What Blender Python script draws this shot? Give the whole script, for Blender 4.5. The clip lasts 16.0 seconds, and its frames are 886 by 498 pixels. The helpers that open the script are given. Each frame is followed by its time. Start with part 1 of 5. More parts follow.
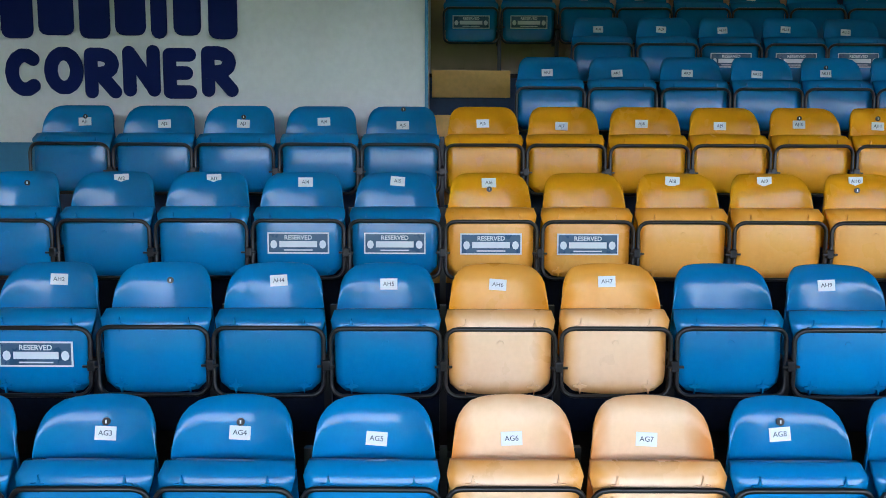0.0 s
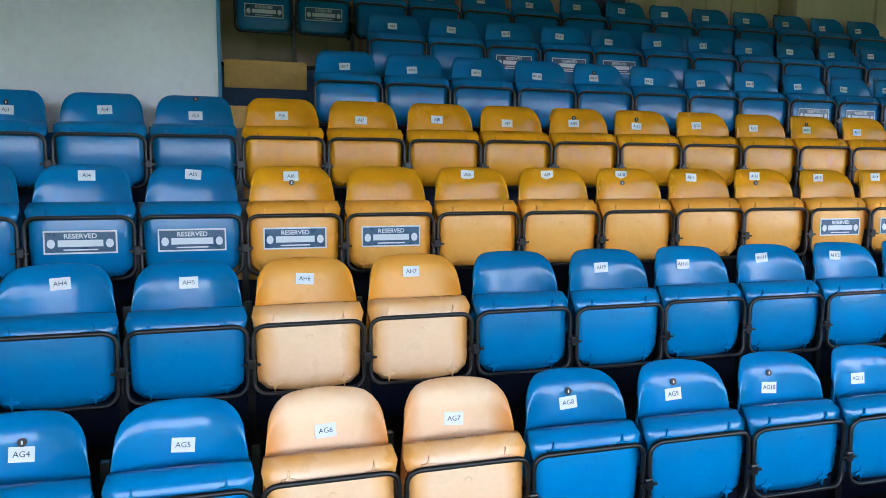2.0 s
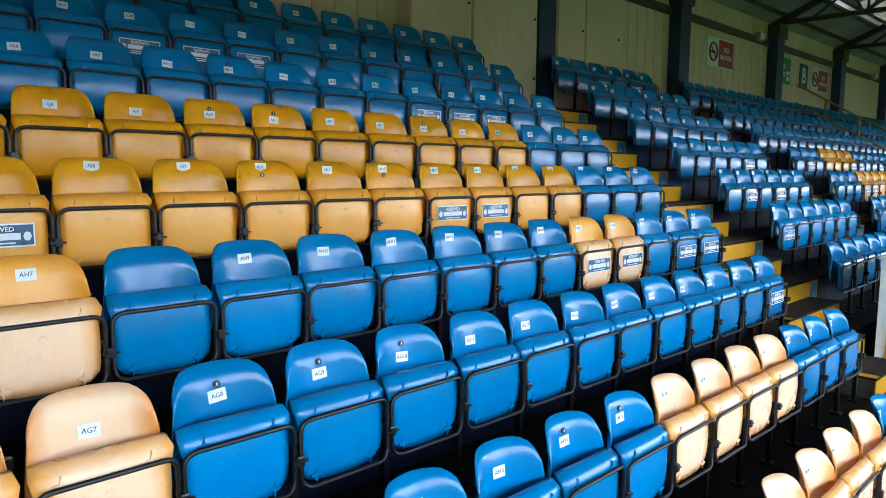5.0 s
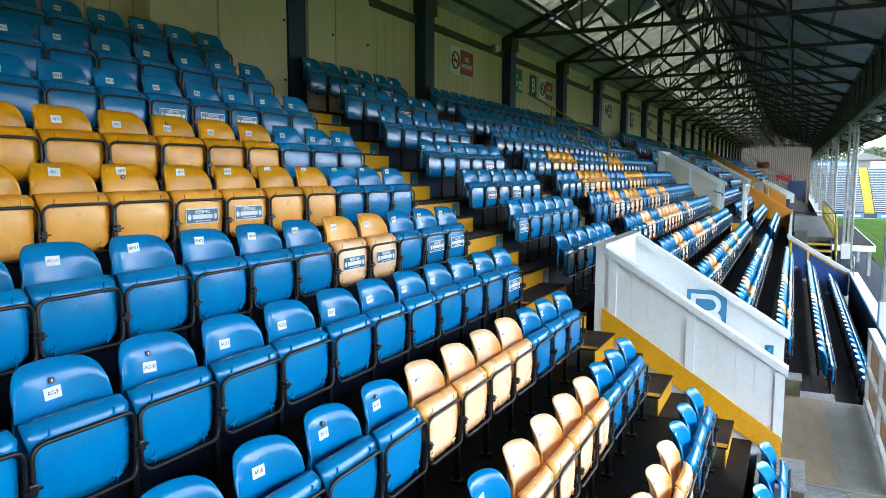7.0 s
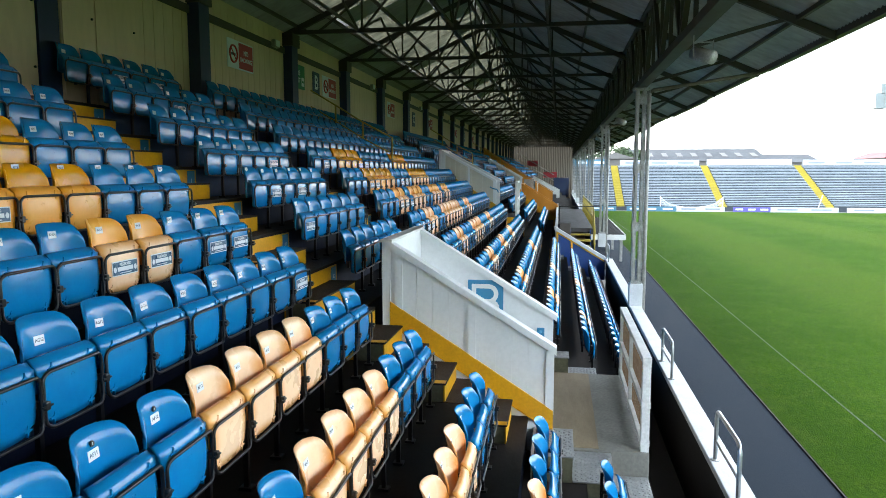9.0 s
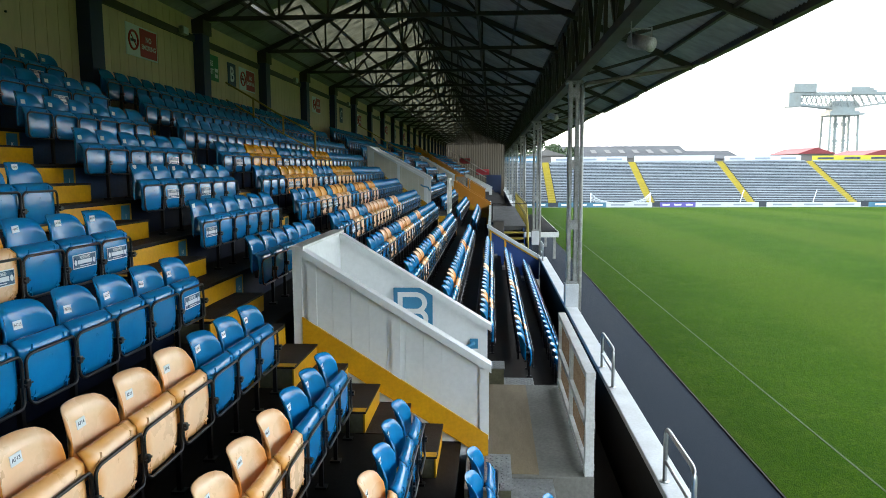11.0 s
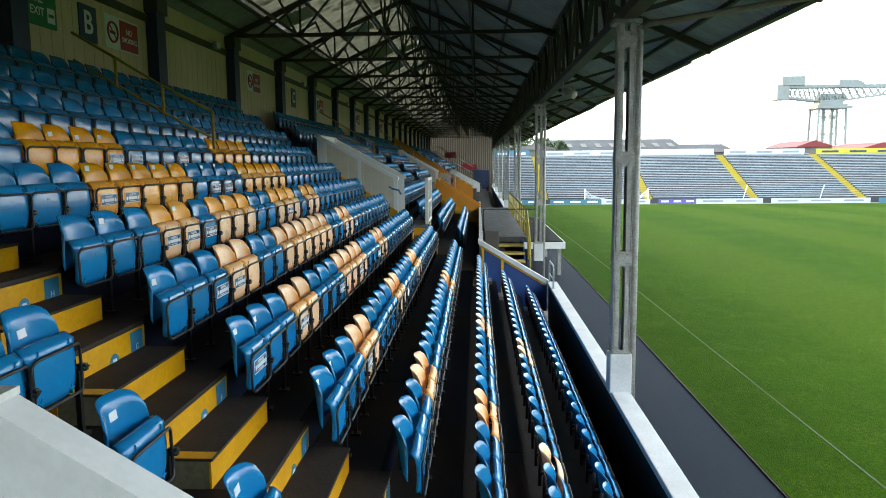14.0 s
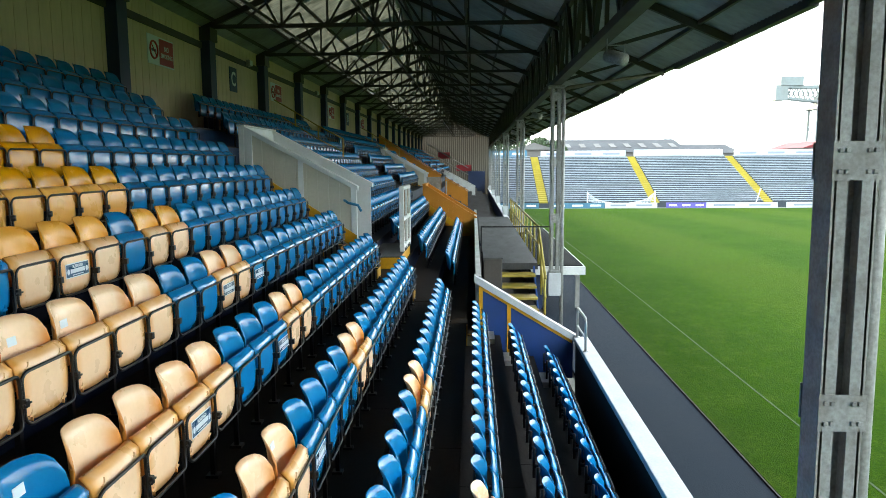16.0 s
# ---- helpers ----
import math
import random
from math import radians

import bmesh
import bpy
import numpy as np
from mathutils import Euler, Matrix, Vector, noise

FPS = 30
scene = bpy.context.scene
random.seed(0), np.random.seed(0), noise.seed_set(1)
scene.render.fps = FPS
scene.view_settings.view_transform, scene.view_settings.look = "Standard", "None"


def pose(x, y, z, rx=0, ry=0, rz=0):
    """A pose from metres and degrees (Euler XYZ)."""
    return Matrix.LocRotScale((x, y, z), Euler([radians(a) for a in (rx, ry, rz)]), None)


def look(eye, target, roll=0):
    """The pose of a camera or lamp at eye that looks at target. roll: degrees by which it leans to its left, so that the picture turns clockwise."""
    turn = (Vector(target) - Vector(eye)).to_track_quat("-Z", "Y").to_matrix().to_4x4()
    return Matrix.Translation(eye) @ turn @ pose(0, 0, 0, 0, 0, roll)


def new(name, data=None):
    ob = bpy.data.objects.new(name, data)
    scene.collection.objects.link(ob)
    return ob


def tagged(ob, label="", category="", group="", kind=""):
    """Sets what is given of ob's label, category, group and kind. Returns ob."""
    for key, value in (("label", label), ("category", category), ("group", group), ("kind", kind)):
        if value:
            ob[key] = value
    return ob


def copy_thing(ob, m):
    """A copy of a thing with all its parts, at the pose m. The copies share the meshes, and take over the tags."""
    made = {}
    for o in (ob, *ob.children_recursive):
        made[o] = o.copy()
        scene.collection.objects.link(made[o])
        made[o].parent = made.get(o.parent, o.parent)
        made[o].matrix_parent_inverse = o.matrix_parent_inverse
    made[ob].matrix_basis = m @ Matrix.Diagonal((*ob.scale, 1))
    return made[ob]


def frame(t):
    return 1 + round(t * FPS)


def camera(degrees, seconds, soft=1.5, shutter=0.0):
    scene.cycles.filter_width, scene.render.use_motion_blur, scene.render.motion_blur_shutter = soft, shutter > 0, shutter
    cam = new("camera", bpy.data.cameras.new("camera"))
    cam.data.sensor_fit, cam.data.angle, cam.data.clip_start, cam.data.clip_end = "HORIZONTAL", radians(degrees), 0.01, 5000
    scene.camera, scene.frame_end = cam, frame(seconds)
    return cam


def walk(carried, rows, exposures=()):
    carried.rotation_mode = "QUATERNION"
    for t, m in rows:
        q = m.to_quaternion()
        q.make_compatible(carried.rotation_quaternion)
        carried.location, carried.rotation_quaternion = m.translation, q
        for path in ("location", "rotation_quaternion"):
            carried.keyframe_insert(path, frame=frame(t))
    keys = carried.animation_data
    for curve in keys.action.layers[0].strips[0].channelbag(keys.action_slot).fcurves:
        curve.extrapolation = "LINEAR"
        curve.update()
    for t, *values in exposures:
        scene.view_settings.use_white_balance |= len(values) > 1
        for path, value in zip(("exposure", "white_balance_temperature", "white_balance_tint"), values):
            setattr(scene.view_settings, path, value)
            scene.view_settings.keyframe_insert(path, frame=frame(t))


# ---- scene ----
cam = camera(63.9, 16.0, 0.9)
PATH = [
    (0, (-0.012, 0.351, 0.355), (-0.004, 2.341, 0.154), 0.2),
    (0.5, (-0.023, 0.345, 0.352), (0.103, 2.329, 0.14), 0.3),
    (1, (-0.041, 0.336, 0.355), (0.221, 2.307, 0.139), 0.3),
    (1.5, (-0.051, 0.331, 0.354), (0.365, 2.275, 0.138), 0.3),
    (2, (-0.06, 0.324, 0.355), (0.51, 2.229, 0.138), 0.3),
    (2.5, (-0.066, 0.319, 0.35), (0.658, 2.171, 0.136), 0.3),
    (3, (-0.075, 0.305, 0.346), (0.797, 2.092, 0.133), 0.3),
    (3.5, (-0.076, 0.291, 0.344), (0.938, 2.002, 0.132), 0.3),
    (4, (-0.078, 0.274, 0.342), (1.074, 1.895, 0.131), 0.2),
    (4.2, (-0.075, 0.272, 0.337), (1.128, 1.856, 0.125), 0.1),
    (6.3, (-0.096, 0.192, 0.332), (1.576, 1.268, 0.115), 0.5),
    (6.5, (-0.115, 0.173, 0.329), (1.59, 1.195, 0.116), 0.1),
    (7, (-0.122, 0.16, 0.328), (1.662, 1.038, 0.114), 0.1),
    (7.5, (-0.128, 0.149, 0.323), (1.722, 0.878, 0.108), 0.1),
    (8, (-0.13, 0.144, 0.321), (1.771, 0.725, 0.104), 0.1),
    (8.5, (-0.136, 0.135, 0.321), (1.804, 0.572, 0.102), 0.1),
    (9, (-0.142, 0.124, 0.323), (1.82, 0.444, 0.104), 0.0),
    (9.5, (-0.128, 0.113, 0.324), (1.845, 0.352, 0.104), -0.0),
    (10, (-0.02, 0.11, 0.322), (1.962, 0.266, 0.1), -0.1),
    (10.2, (0.073, 0.112, 0.319), (2.055, 0.251, 0.097), -0.2),
    (12.3, (2.805, 0.184, 0.301), (4.787, 0.32, 0.07), -0.5),
    (12.5, (3.201, 0.223, 0.313), (5.183, 0.353, 0.08), -0.5),
    (13, (4.375, 0.264, 0.316), (6.357, 0.388, 0.079), -0.5),
    (13.5, (5.658, 0.261, 0.324), (7.64, 0.373, 0.085), -0.6),
    (14, (7.03, 0.281, 0.351), (9.013, 0.38, 0.11), -0.5),
    (14.5, (8.432, 0.262, 0.367), (10.415, 0.356, 0.125), -0.4),
    (15, (9.915, 0.27, 0.375), (11.898, 0.362, 0.134), -0.4),
    (15.5, (11.388, 0.296, 0.399), (13.371, 0.386, 0.155), -0.5),
    (16, (12.89, 0.298, 0.383), (14.874, 0.383, 0.143), -0.4),
]
walk(cam, [(t, look(eye, target, roll)) for t, eye, target, roll in PATH],
     exposures=[(0, 3.16, 5950, 17), (3.5, 3.22, 5850, 14), (6.5, 3.3, 6050, 11), (8.0, 3.14, 6250, 10), (9.0, 2.80, 6400, 9), (10.0, 2.52, 6550, 8), (12.5, 2.36, 6650, 8), (13.5, 2.33, 6750, 7), (14.5, 2.56, 6800, 6), (16.0, 2.70, 6650, 4)])

# ---- light: low sun behind the stand, bright hazy sky ----
world = bpy.data.worlds.new("sky")
scene.world = world
world.use_nodes = True
_n = world.node_tree.nodes
_sky = _n.new("ShaderNodeTexSky")
_sky.sky_type = "NISHITA"
_sky.sun_disc = False
_sky.sun_elevation = radians(10)
_sky.sun_rotation = radians(55)
_sky.air_density, _sky.dust_density, _sky.ozone_density = 1.0, 3.0, 1.0
_mix = _n.new("ShaderNodeMix")
_mix.data_type = "RGBA"
_mix.inputs[0].default_value = 0.6
_mix.inputs[7].default_value = (8.6, 9.6, 10.6, 1)      # white haze
world.node_tree.links.new(_sky.outputs[0], _mix.inputs[6])
world.node_tree.links.new(_mix.outputs[2], _n["Background"].inputs["Color"])
_n["Background"].inputs["Strength"].default_value = 0.15
_sun = new("sun", bpy.data.lights.new("sun", "SUN"))
_sun.data.energy, _sun.data.angle, _sun.data.color = 1.2, radians(0.6), (1.0, 0.9, 0.75)
_sun.matrix_world = look((0, 0, 0), (-0.82, -0.57, -0.176))
# ---- materials ----
def material(name, color, rough=0.6, metal=0.0, dark=None, scale=4.0, amount=0.5, bump=0.0, bump_scale=60.0,
             fine=40.0, fine_amount=0.25, coat=0.0, stretch=(1, 1, 1), spec=0.5, object_space=False, vary=0.0):
    """A surface with stains at one scale and grain at another, over world or object space."""
    m = bpy.data.materials.new(name)
    m.use_nodes = True
    nt = m.node_tree
    N, L = nt.nodes, nt.links
    b = N["Principled BSDF"]
    tc = N.new("ShaderNodeTexCoord")
    geo = N.new("ShaderNodeNewGeometry")
    mp = N.new("ShaderNodeMapping")
    mp.inputs["Scale"].default_value = stretch
    L.new(tc.outputs["Object"] if object_space else geo.outputs["Position"], mp.inputs["Vector"])
    big = N.new("ShaderNodeTexNoise")
    big.inputs["Scale"].default_value, big.inputs["Detail"].default_value = scale, 5.0
    small = N.new("ShaderNodeTexNoise")
    small.inputs["Scale"].default_value, small.inputs["Detail"].default_value = fine, 3.0
    L.new(mp.outputs[0], big.inputs["Vector"])
    L.new(mp.outputs[0], small.inputs["Vector"])
    ramp = N.new("ShaderNodeMapRange")
    ramp.inputs["From Min"].default_value, ramp.inputs["From Max"].default_value = 0.35, 0.68
    ramp.inputs["To Max"].default_value = amount
    L.new(big.outputs["Fac"], ramp.inputs["Value"])
    ramp2 = N.new("ShaderNodeMapRange")
    ramp2.inputs["From Min"].default_value, ramp2.inputs["From Max"].default_value = 0.35, 0.7
    ramp2.inputs["To Max"].default_value = fine_amount
    L.new(small.outputs["Fac"], ramp2.inputs["Value"])
    dk = dark if dark else tuple(c * 0.6 for c in color)
    mix = N.new("ShaderNodeMix")
    mix.data_type = "RGBA"
    mix.inputs[6].default_value, mix.inputs[7].default_value = (*color, 1), (*dk, 1)
    L.new(ramp.outputs[0], mix.inputs[0])
    mix2 = N.new("ShaderNodeMix")
    mix2.data_type = "RGBA"
    mix2.inputs[7].default_value = (*[c * 0.55 for c in dk], 1)
    L.new(mix.outputs[2], mix2.inputs[6])
    L.new(ramp2.outputs[0], mix2.inputs[0])
    out = mix2.outputs[2]
    if vary:
        oi = N.new("ShaderNodeObjectInfo")
        hs = N.new("ShaderNodeHueSaturation")
        vr = N.new("ShaderNodeMapRange")
        vr.inputs["To Min"].default_value, vr.inputs["To Max"].default_value = 1 - vary, 1 + vary
        L.new(oi.outputs["Random"], vr.inputs["Value"])
        L.new(vr.outputs[0], hs.inputs["Value"])
        L.new(out, hs.inputs["Color"])
        out = hs.outputs[0]
    L.new(out, b.inputs["Base Color"])
    rr = N.new("ShaderNodeMapRange")
    rr.inputs["To Min"].default_value, rr.inputs["To Max"].default_value = max(0.03, rough - 0.1), min(1, rough + 0.12)
    L.new(big.outputs["Fac"], rr.inputs["Value"])
    L.new(rr.outputs[0], b.inputs["Roughness"])
    b.inputs["Metallic"].default_value = metal
    b.inputs["Specular IOR Level"].default_value = spec
    b.inputs["Coat Weight"].default_value = coat
    if bump:
        bn = N.new("ShaderNodeTexNoise")
        bn.inputs["Scale"].default_value, bn.inputs["Detail"].default_value = bump_scale, 4.0
        L.new(mp.outputs[0], bn.inputs["Vector"])
        bp = N.new("ShaderNodeBump")
        bp.inputs["Strength"].default_value, bp.inputs["Distance"].default_value = bump, 0.01
        L.new(bn.outputs["Fac"], bp.inputs["Height"])
        L.new(bp.outputs[0], b.inputs["Normal"])
    return m


BLUE = material("blue_plastic", (0.005, 0.186, 0.430), 0.18, spec=0.40, dark=(0.005, 0.142, 0.37), scale=7, amount=0.5, fine=45, fine_amount=0.08, bump=0.05, bump_scale=40, vary=0.12)
YELLOW = material("yellow_plastic", (0.80, 0.345, 0.003), 0.24, spec=0.35, dark=(0.74, 0.27, 0.003), scale=7, amount=0.5, fine=45, fine_amount=0.08, bump=0.05, bump_scale=40, vary=0.08)
YELLOW_MID = material("sun_worn_yellow_plastic", (0.87, 0.44, 0.10), 0.28, spec=0.35, dark=(0.82, 0.35, 0.045), scale=6, amount=0.6, fine=45, fine_amount=0.08, bump=0.05, bump_scale=40, vary=0.07)
YELLOW_PALE = material("bleached_yellow_plastic", (0.90, 0.62, 0.40), 0.28, spec=0.4, dark=(0.88, 0.55, 0.31), scale=6, amount=0.6, fine=45, fine_amount=0.08, bump=0.06, bump_scale=40, vary=0.06)


def worn_glow_rim(name, base, edge, mid, half):
    """Seat plastic bleached in the middle; the rim is old colour, deepened to imitate light glowing through: mid and
    half height of the panel.
    """
    m = base.copy()
    m.name = name
    N, L = m.node_tree.nodes, m.node_tree.links
    b = N["Principled BSDF"]
    old = b.inputs["Base Color"].links[0].from_socket
    tc = N.new("ShaderNodeTexCoord")
    sep = N.new("ShaderNodeSeparateXYZ")
    L.new(tc.outputs["Object"], sep.inputs[0])
    sides = []
    for axis, c, h in (("X", 0.0, 0.215), ("Z", mid, half)):
        d = N.new("ShaderNodeMath")
        d.operation = "SUBTRACT"
        d.inputs[1].default_value = c
        L.new(sep.outputs[axis], d.inputs[0])
        e = N.new("ShaderNodeMath")
        e.operation = "DIVIDE"
        e.inputs[1].default_value = h
        L.new(d.outputs[0], e.inputs[0])
        a = N.new("ShaderNodeMath")
        a.operation = "ABSOLUTE"
        L.new(e.outputs[0], a.inputs[0])
        sides.append(a.outputs[0])
    mx = N.new("ShaderNodeMath")
    mx.operation = "MAXIMUM"
    L.new(sides[0], mx.inputs[0])
    L.new(sides[1], mx.inputs[1])
    n = N.new("ShaderNodeTexNoise")
    n.inputs["Scale"].default_value = 8.0
    geo = N.new("ShaderNodeNewGeometry")
    L.new(geo.outputs["Position"], n.inputs["Vector"])
    ad = N.new("ShaderNodeMath")
    ad.operation = "MULTIPLY_ADD"
    ad.inputs[1].default_value = 0.30
    L.new(n.outputs["Fac"], ad.inputs[0])
    L.new(mx.outputs[0], ad.inputs[2])
    # rim reach and strength also stand for orange glow through the shell
    r = N.new("ShaderNodeMapRange")
    r.inputs["From Min"].default_value, r.inputs["From Max"].default_value, r.inputs["To Max"].default_value = 0.74, 1.10, 0.9
    L.new(ad.outputs[0], r.inputs["Value"])
    mix = N.new("ShaderNodeMix")
    mix.data_type = "RGBA"
    mix.inputs[7].default_value = (*edge, 1)
    L.new(r.outputs[0], mix.inputs[0])
    L.new(old, mix.inputs[6])
    L.new(mix.outputs[2], b.inputs["Base Color"])
    return m


PALE_BACK = worn_glow_rim("bleached_backrest_orange_rim", YELLOW_PALE, (0.72, 0.23, 0.015), 0.645, 0.21)
PALE_PAN = worn_glow_rim("bleached_pan_orange_rim", YELLOW_PALE, (0.78, 0.33, 0.05), 0.46, 0.19)
MID_BACK = worn_glow_rim("worn_backrest_orange_rim", YELLOW_MID, (0.80, 0.29, 0.006), 0.63, 0.20)
MID_PAN = worn_glow_rim("worn_pan_orange_rim", YELLOW_MID, (0.80, 0.30, 0.01), 0.45, 0.19)
BLACK = material("black_coated_steel", (0.005, 0.005, 0.006), 0.33, dark=(0.012, 0.010, 0.009), scale=10, amount=0.3, fine_amount=0.2)
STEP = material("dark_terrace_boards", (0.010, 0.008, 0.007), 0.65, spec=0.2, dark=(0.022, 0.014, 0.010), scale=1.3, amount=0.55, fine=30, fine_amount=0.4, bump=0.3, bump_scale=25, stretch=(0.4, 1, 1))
# lower risers: blue taken to near-black, shade between seat rows put into the colour
RISER_SHADED = material("blue_black_riser", (0.003, 0.010, 0.034), 0.6, spec=0.15, dark=(0.006, 0.008, 0.014), scale=2.0, amount=0.7, fine_amount=0.4)
RISER_BLUE = material("blue_painted_riser", (0.008, 0.055, 0.16), 0.55, dark=(0.008, 0.03, 0.08), scale=3.0, amount=0.7, fine=30, fine_amount=0.4)
TREAD = material("brown_step_tread", (0.045, 0.034, 0.028), 0.75, spec=0.2, dark=(0.026, 0.021, 0.018), scale=3, amount=0.7, fine=50, fine_amount=0.5, bump=0.4, bump_scale=80)
PAINT_Y = material("yellow_step_paint", (0.70, 0.35, 0.004), 0.45, dark=(0.56, 0.26, 0.006), scale=3, amount=0.6, fine=30, fine_amount=0.25, bump=0.15, bump_scale=30)
OLIVE = material("unpainted_step_side", (0.21, 0.20, 0.12), 0.75, dark=(0.12, 0.11, 0.06), scale=5, amount=0.7, fine=30, fine_amount=0.4)
WHITE = material("white_board_paint", (0.76, 0.765, 0.77), 0.45, dark=(0.64, 0.645, 0.64), scale=1.6, amount=0.5, fine=24, fine_amount=0.12, bump=0.1, bump_scale=20)
WHITE_WORN = material("weathered_white_paint", (0.74, 0.74, 0.72), 0.6, dark=(0.50, 0.48, 0.44), scale=3, amount=0.6, fine=35, fine_amount=0.3, bump=0.2, bump_scale=35)
CREAM = material("cream_wall_boards", (0.72, 0.545, 0.365), 0.6, dark=(0.55, 0.41, 0.265), scale=0.9, amount=0.6, fine=12, fine_amount=0.15, stretch=(1, 1, 0.3))
NAVY = material("dark_blue_paint", (0.009, 0.024, 0.085), 0.5, dark=(0.01, 0.03, 0.06), scale=2, amount=0.4, fine_amount=0.2)
MIDBLUE = material("blue_sign_paint", (0.03, 0.20, 0.36), 0.45, dark=(0.03, 0.17, 0.30), scale=5, amount=0.4, fine_amount=0.1)
ROYAL = material("royal_blue_paint", (0.008, 0.05, 0.22), 0.5, dark=(0.01, 0.04, 0.14), scale=2, amount=0.5, fine_amount=0.2)
ROOF = material("grey_roof_sheet", (0.42, 0.43, 0.43), 0.7, dark=(0.22, 0.215, 0.20), scale=0.7, amount=0.7, fine=8, fine_amount=0.35, stretch=(1, 0.3, 1))
STEEL_DK = material("dark_roof_steel", (0.040, 0.036, 0.031), 0.6, dark=(0.060, 0.040, 0.027), scale=2, amount=0.5, fine=20, fine_amount=0.4)
STEEL = material("grey_painted_steel", (0.38, 0.38, 0.36), 0.5, dark=(0.20, 0.18, 0.155), scale=7, amount=0.65, fine=38, fine_amount=0.45, bump=0.15)
GALV = material("galvanised_steel", (0.50, 0.51, 0.52), 0.38, metal=0.85, dark=(0.38, 0.39, 0.40), scale=8, amount=0.5, fine=40, fine_amount=0.2)
CONC = material("concrete", (0.235, 0.225, 0.20), 0.85, dark=(0.15, 0.145, 0.125), scale=1.5, amount=0.6, fine=25, fine_amount=0.35, bump=0.3, bump_scale=30)
COPING = material("white_wall_coping", (0.56, 0.57, 0.58), 0.55, dark=(0.40, 0.40, 0.39), scale=2.5, amount=0.5, fine=30, fine_amount=0.2)
TARMAC = material("blue_grey_trackside_tarmac", (0.009, 0.0145, 0.023), 0.85, spec=0.10, dark=(0.015, 0.022, 0.033), scale=0.9, amount=0.6, fine=60, fine_amount=0.4, bump=0.5, bump_scale=120)
PLY = material("plywood_deck", (0.27, 0.205, 0.125), 0.7, dark=(0.19, 0.14, 0.085), scale=2, amount=0.6, fine=25, fine_amount=0.25, stretch=(1, 4, 1))
PLATE = material("checker_plate", (0.42, 0.42, 0.42), 0.42, metal=0.5, dark=(0.26, 0.26, 0.26), scale=6, amount=0.5, fine=30, fine_amount=0.3)
PAPER = material("white_sticker", (0.72, 0.76, 0.80), 0.5, scale=8, dark=(0.64, 0.68, 0.72), amount=0.3, fine_amount=0.06)
INK = material("dark_sticker_ink", (0.01, 0.02, 0.06), 0.5, scale=8, amount=0.2, fine_amount=0.05)
RED = material("red_sign", (0.42, 0.02, 0.035), 0.45, scale=3, amount=0.3, fine_amount=0.1)
GREEN = material("green_sign", (0.01, 0.19, 0.08), 0.45, scale=3, amount=0.3, fine_amount=0.1)
SIGNBLUE = material("navy_sign", (0.008, 0.03, 0.11), 0.45, scale=3, amount=0.3, fine_amount=0.1)
PRINT_BLUE = material("faded_blue_sticker_print", (0.030, 0.085, 0.165), 0.28, dark=(0.055, 0.125, 0.21), scale=14, amount=0.5, fine_amount=0.1)
ORANGE = material("orange_board_paint", (0.64, 0.245, 0.012), 0.5, dark=(0.50, 0.18, 0.012), scale=2, amount=0.4, fine_amount=0.15)
OCHRE = material("ochre_riser_paint", (0.80, 0.47, 0.10), 0.5, dark=(0.68, 0.38, 0.07), scale=3, amount=0.6, fine=30, fine_amount=0.25)
PAINT_DKY = material("yellow_handrail_paint", (0.40, 0.30, 0.045), 0.45, scale=5, amount=0.4, fine_amount=0.2)


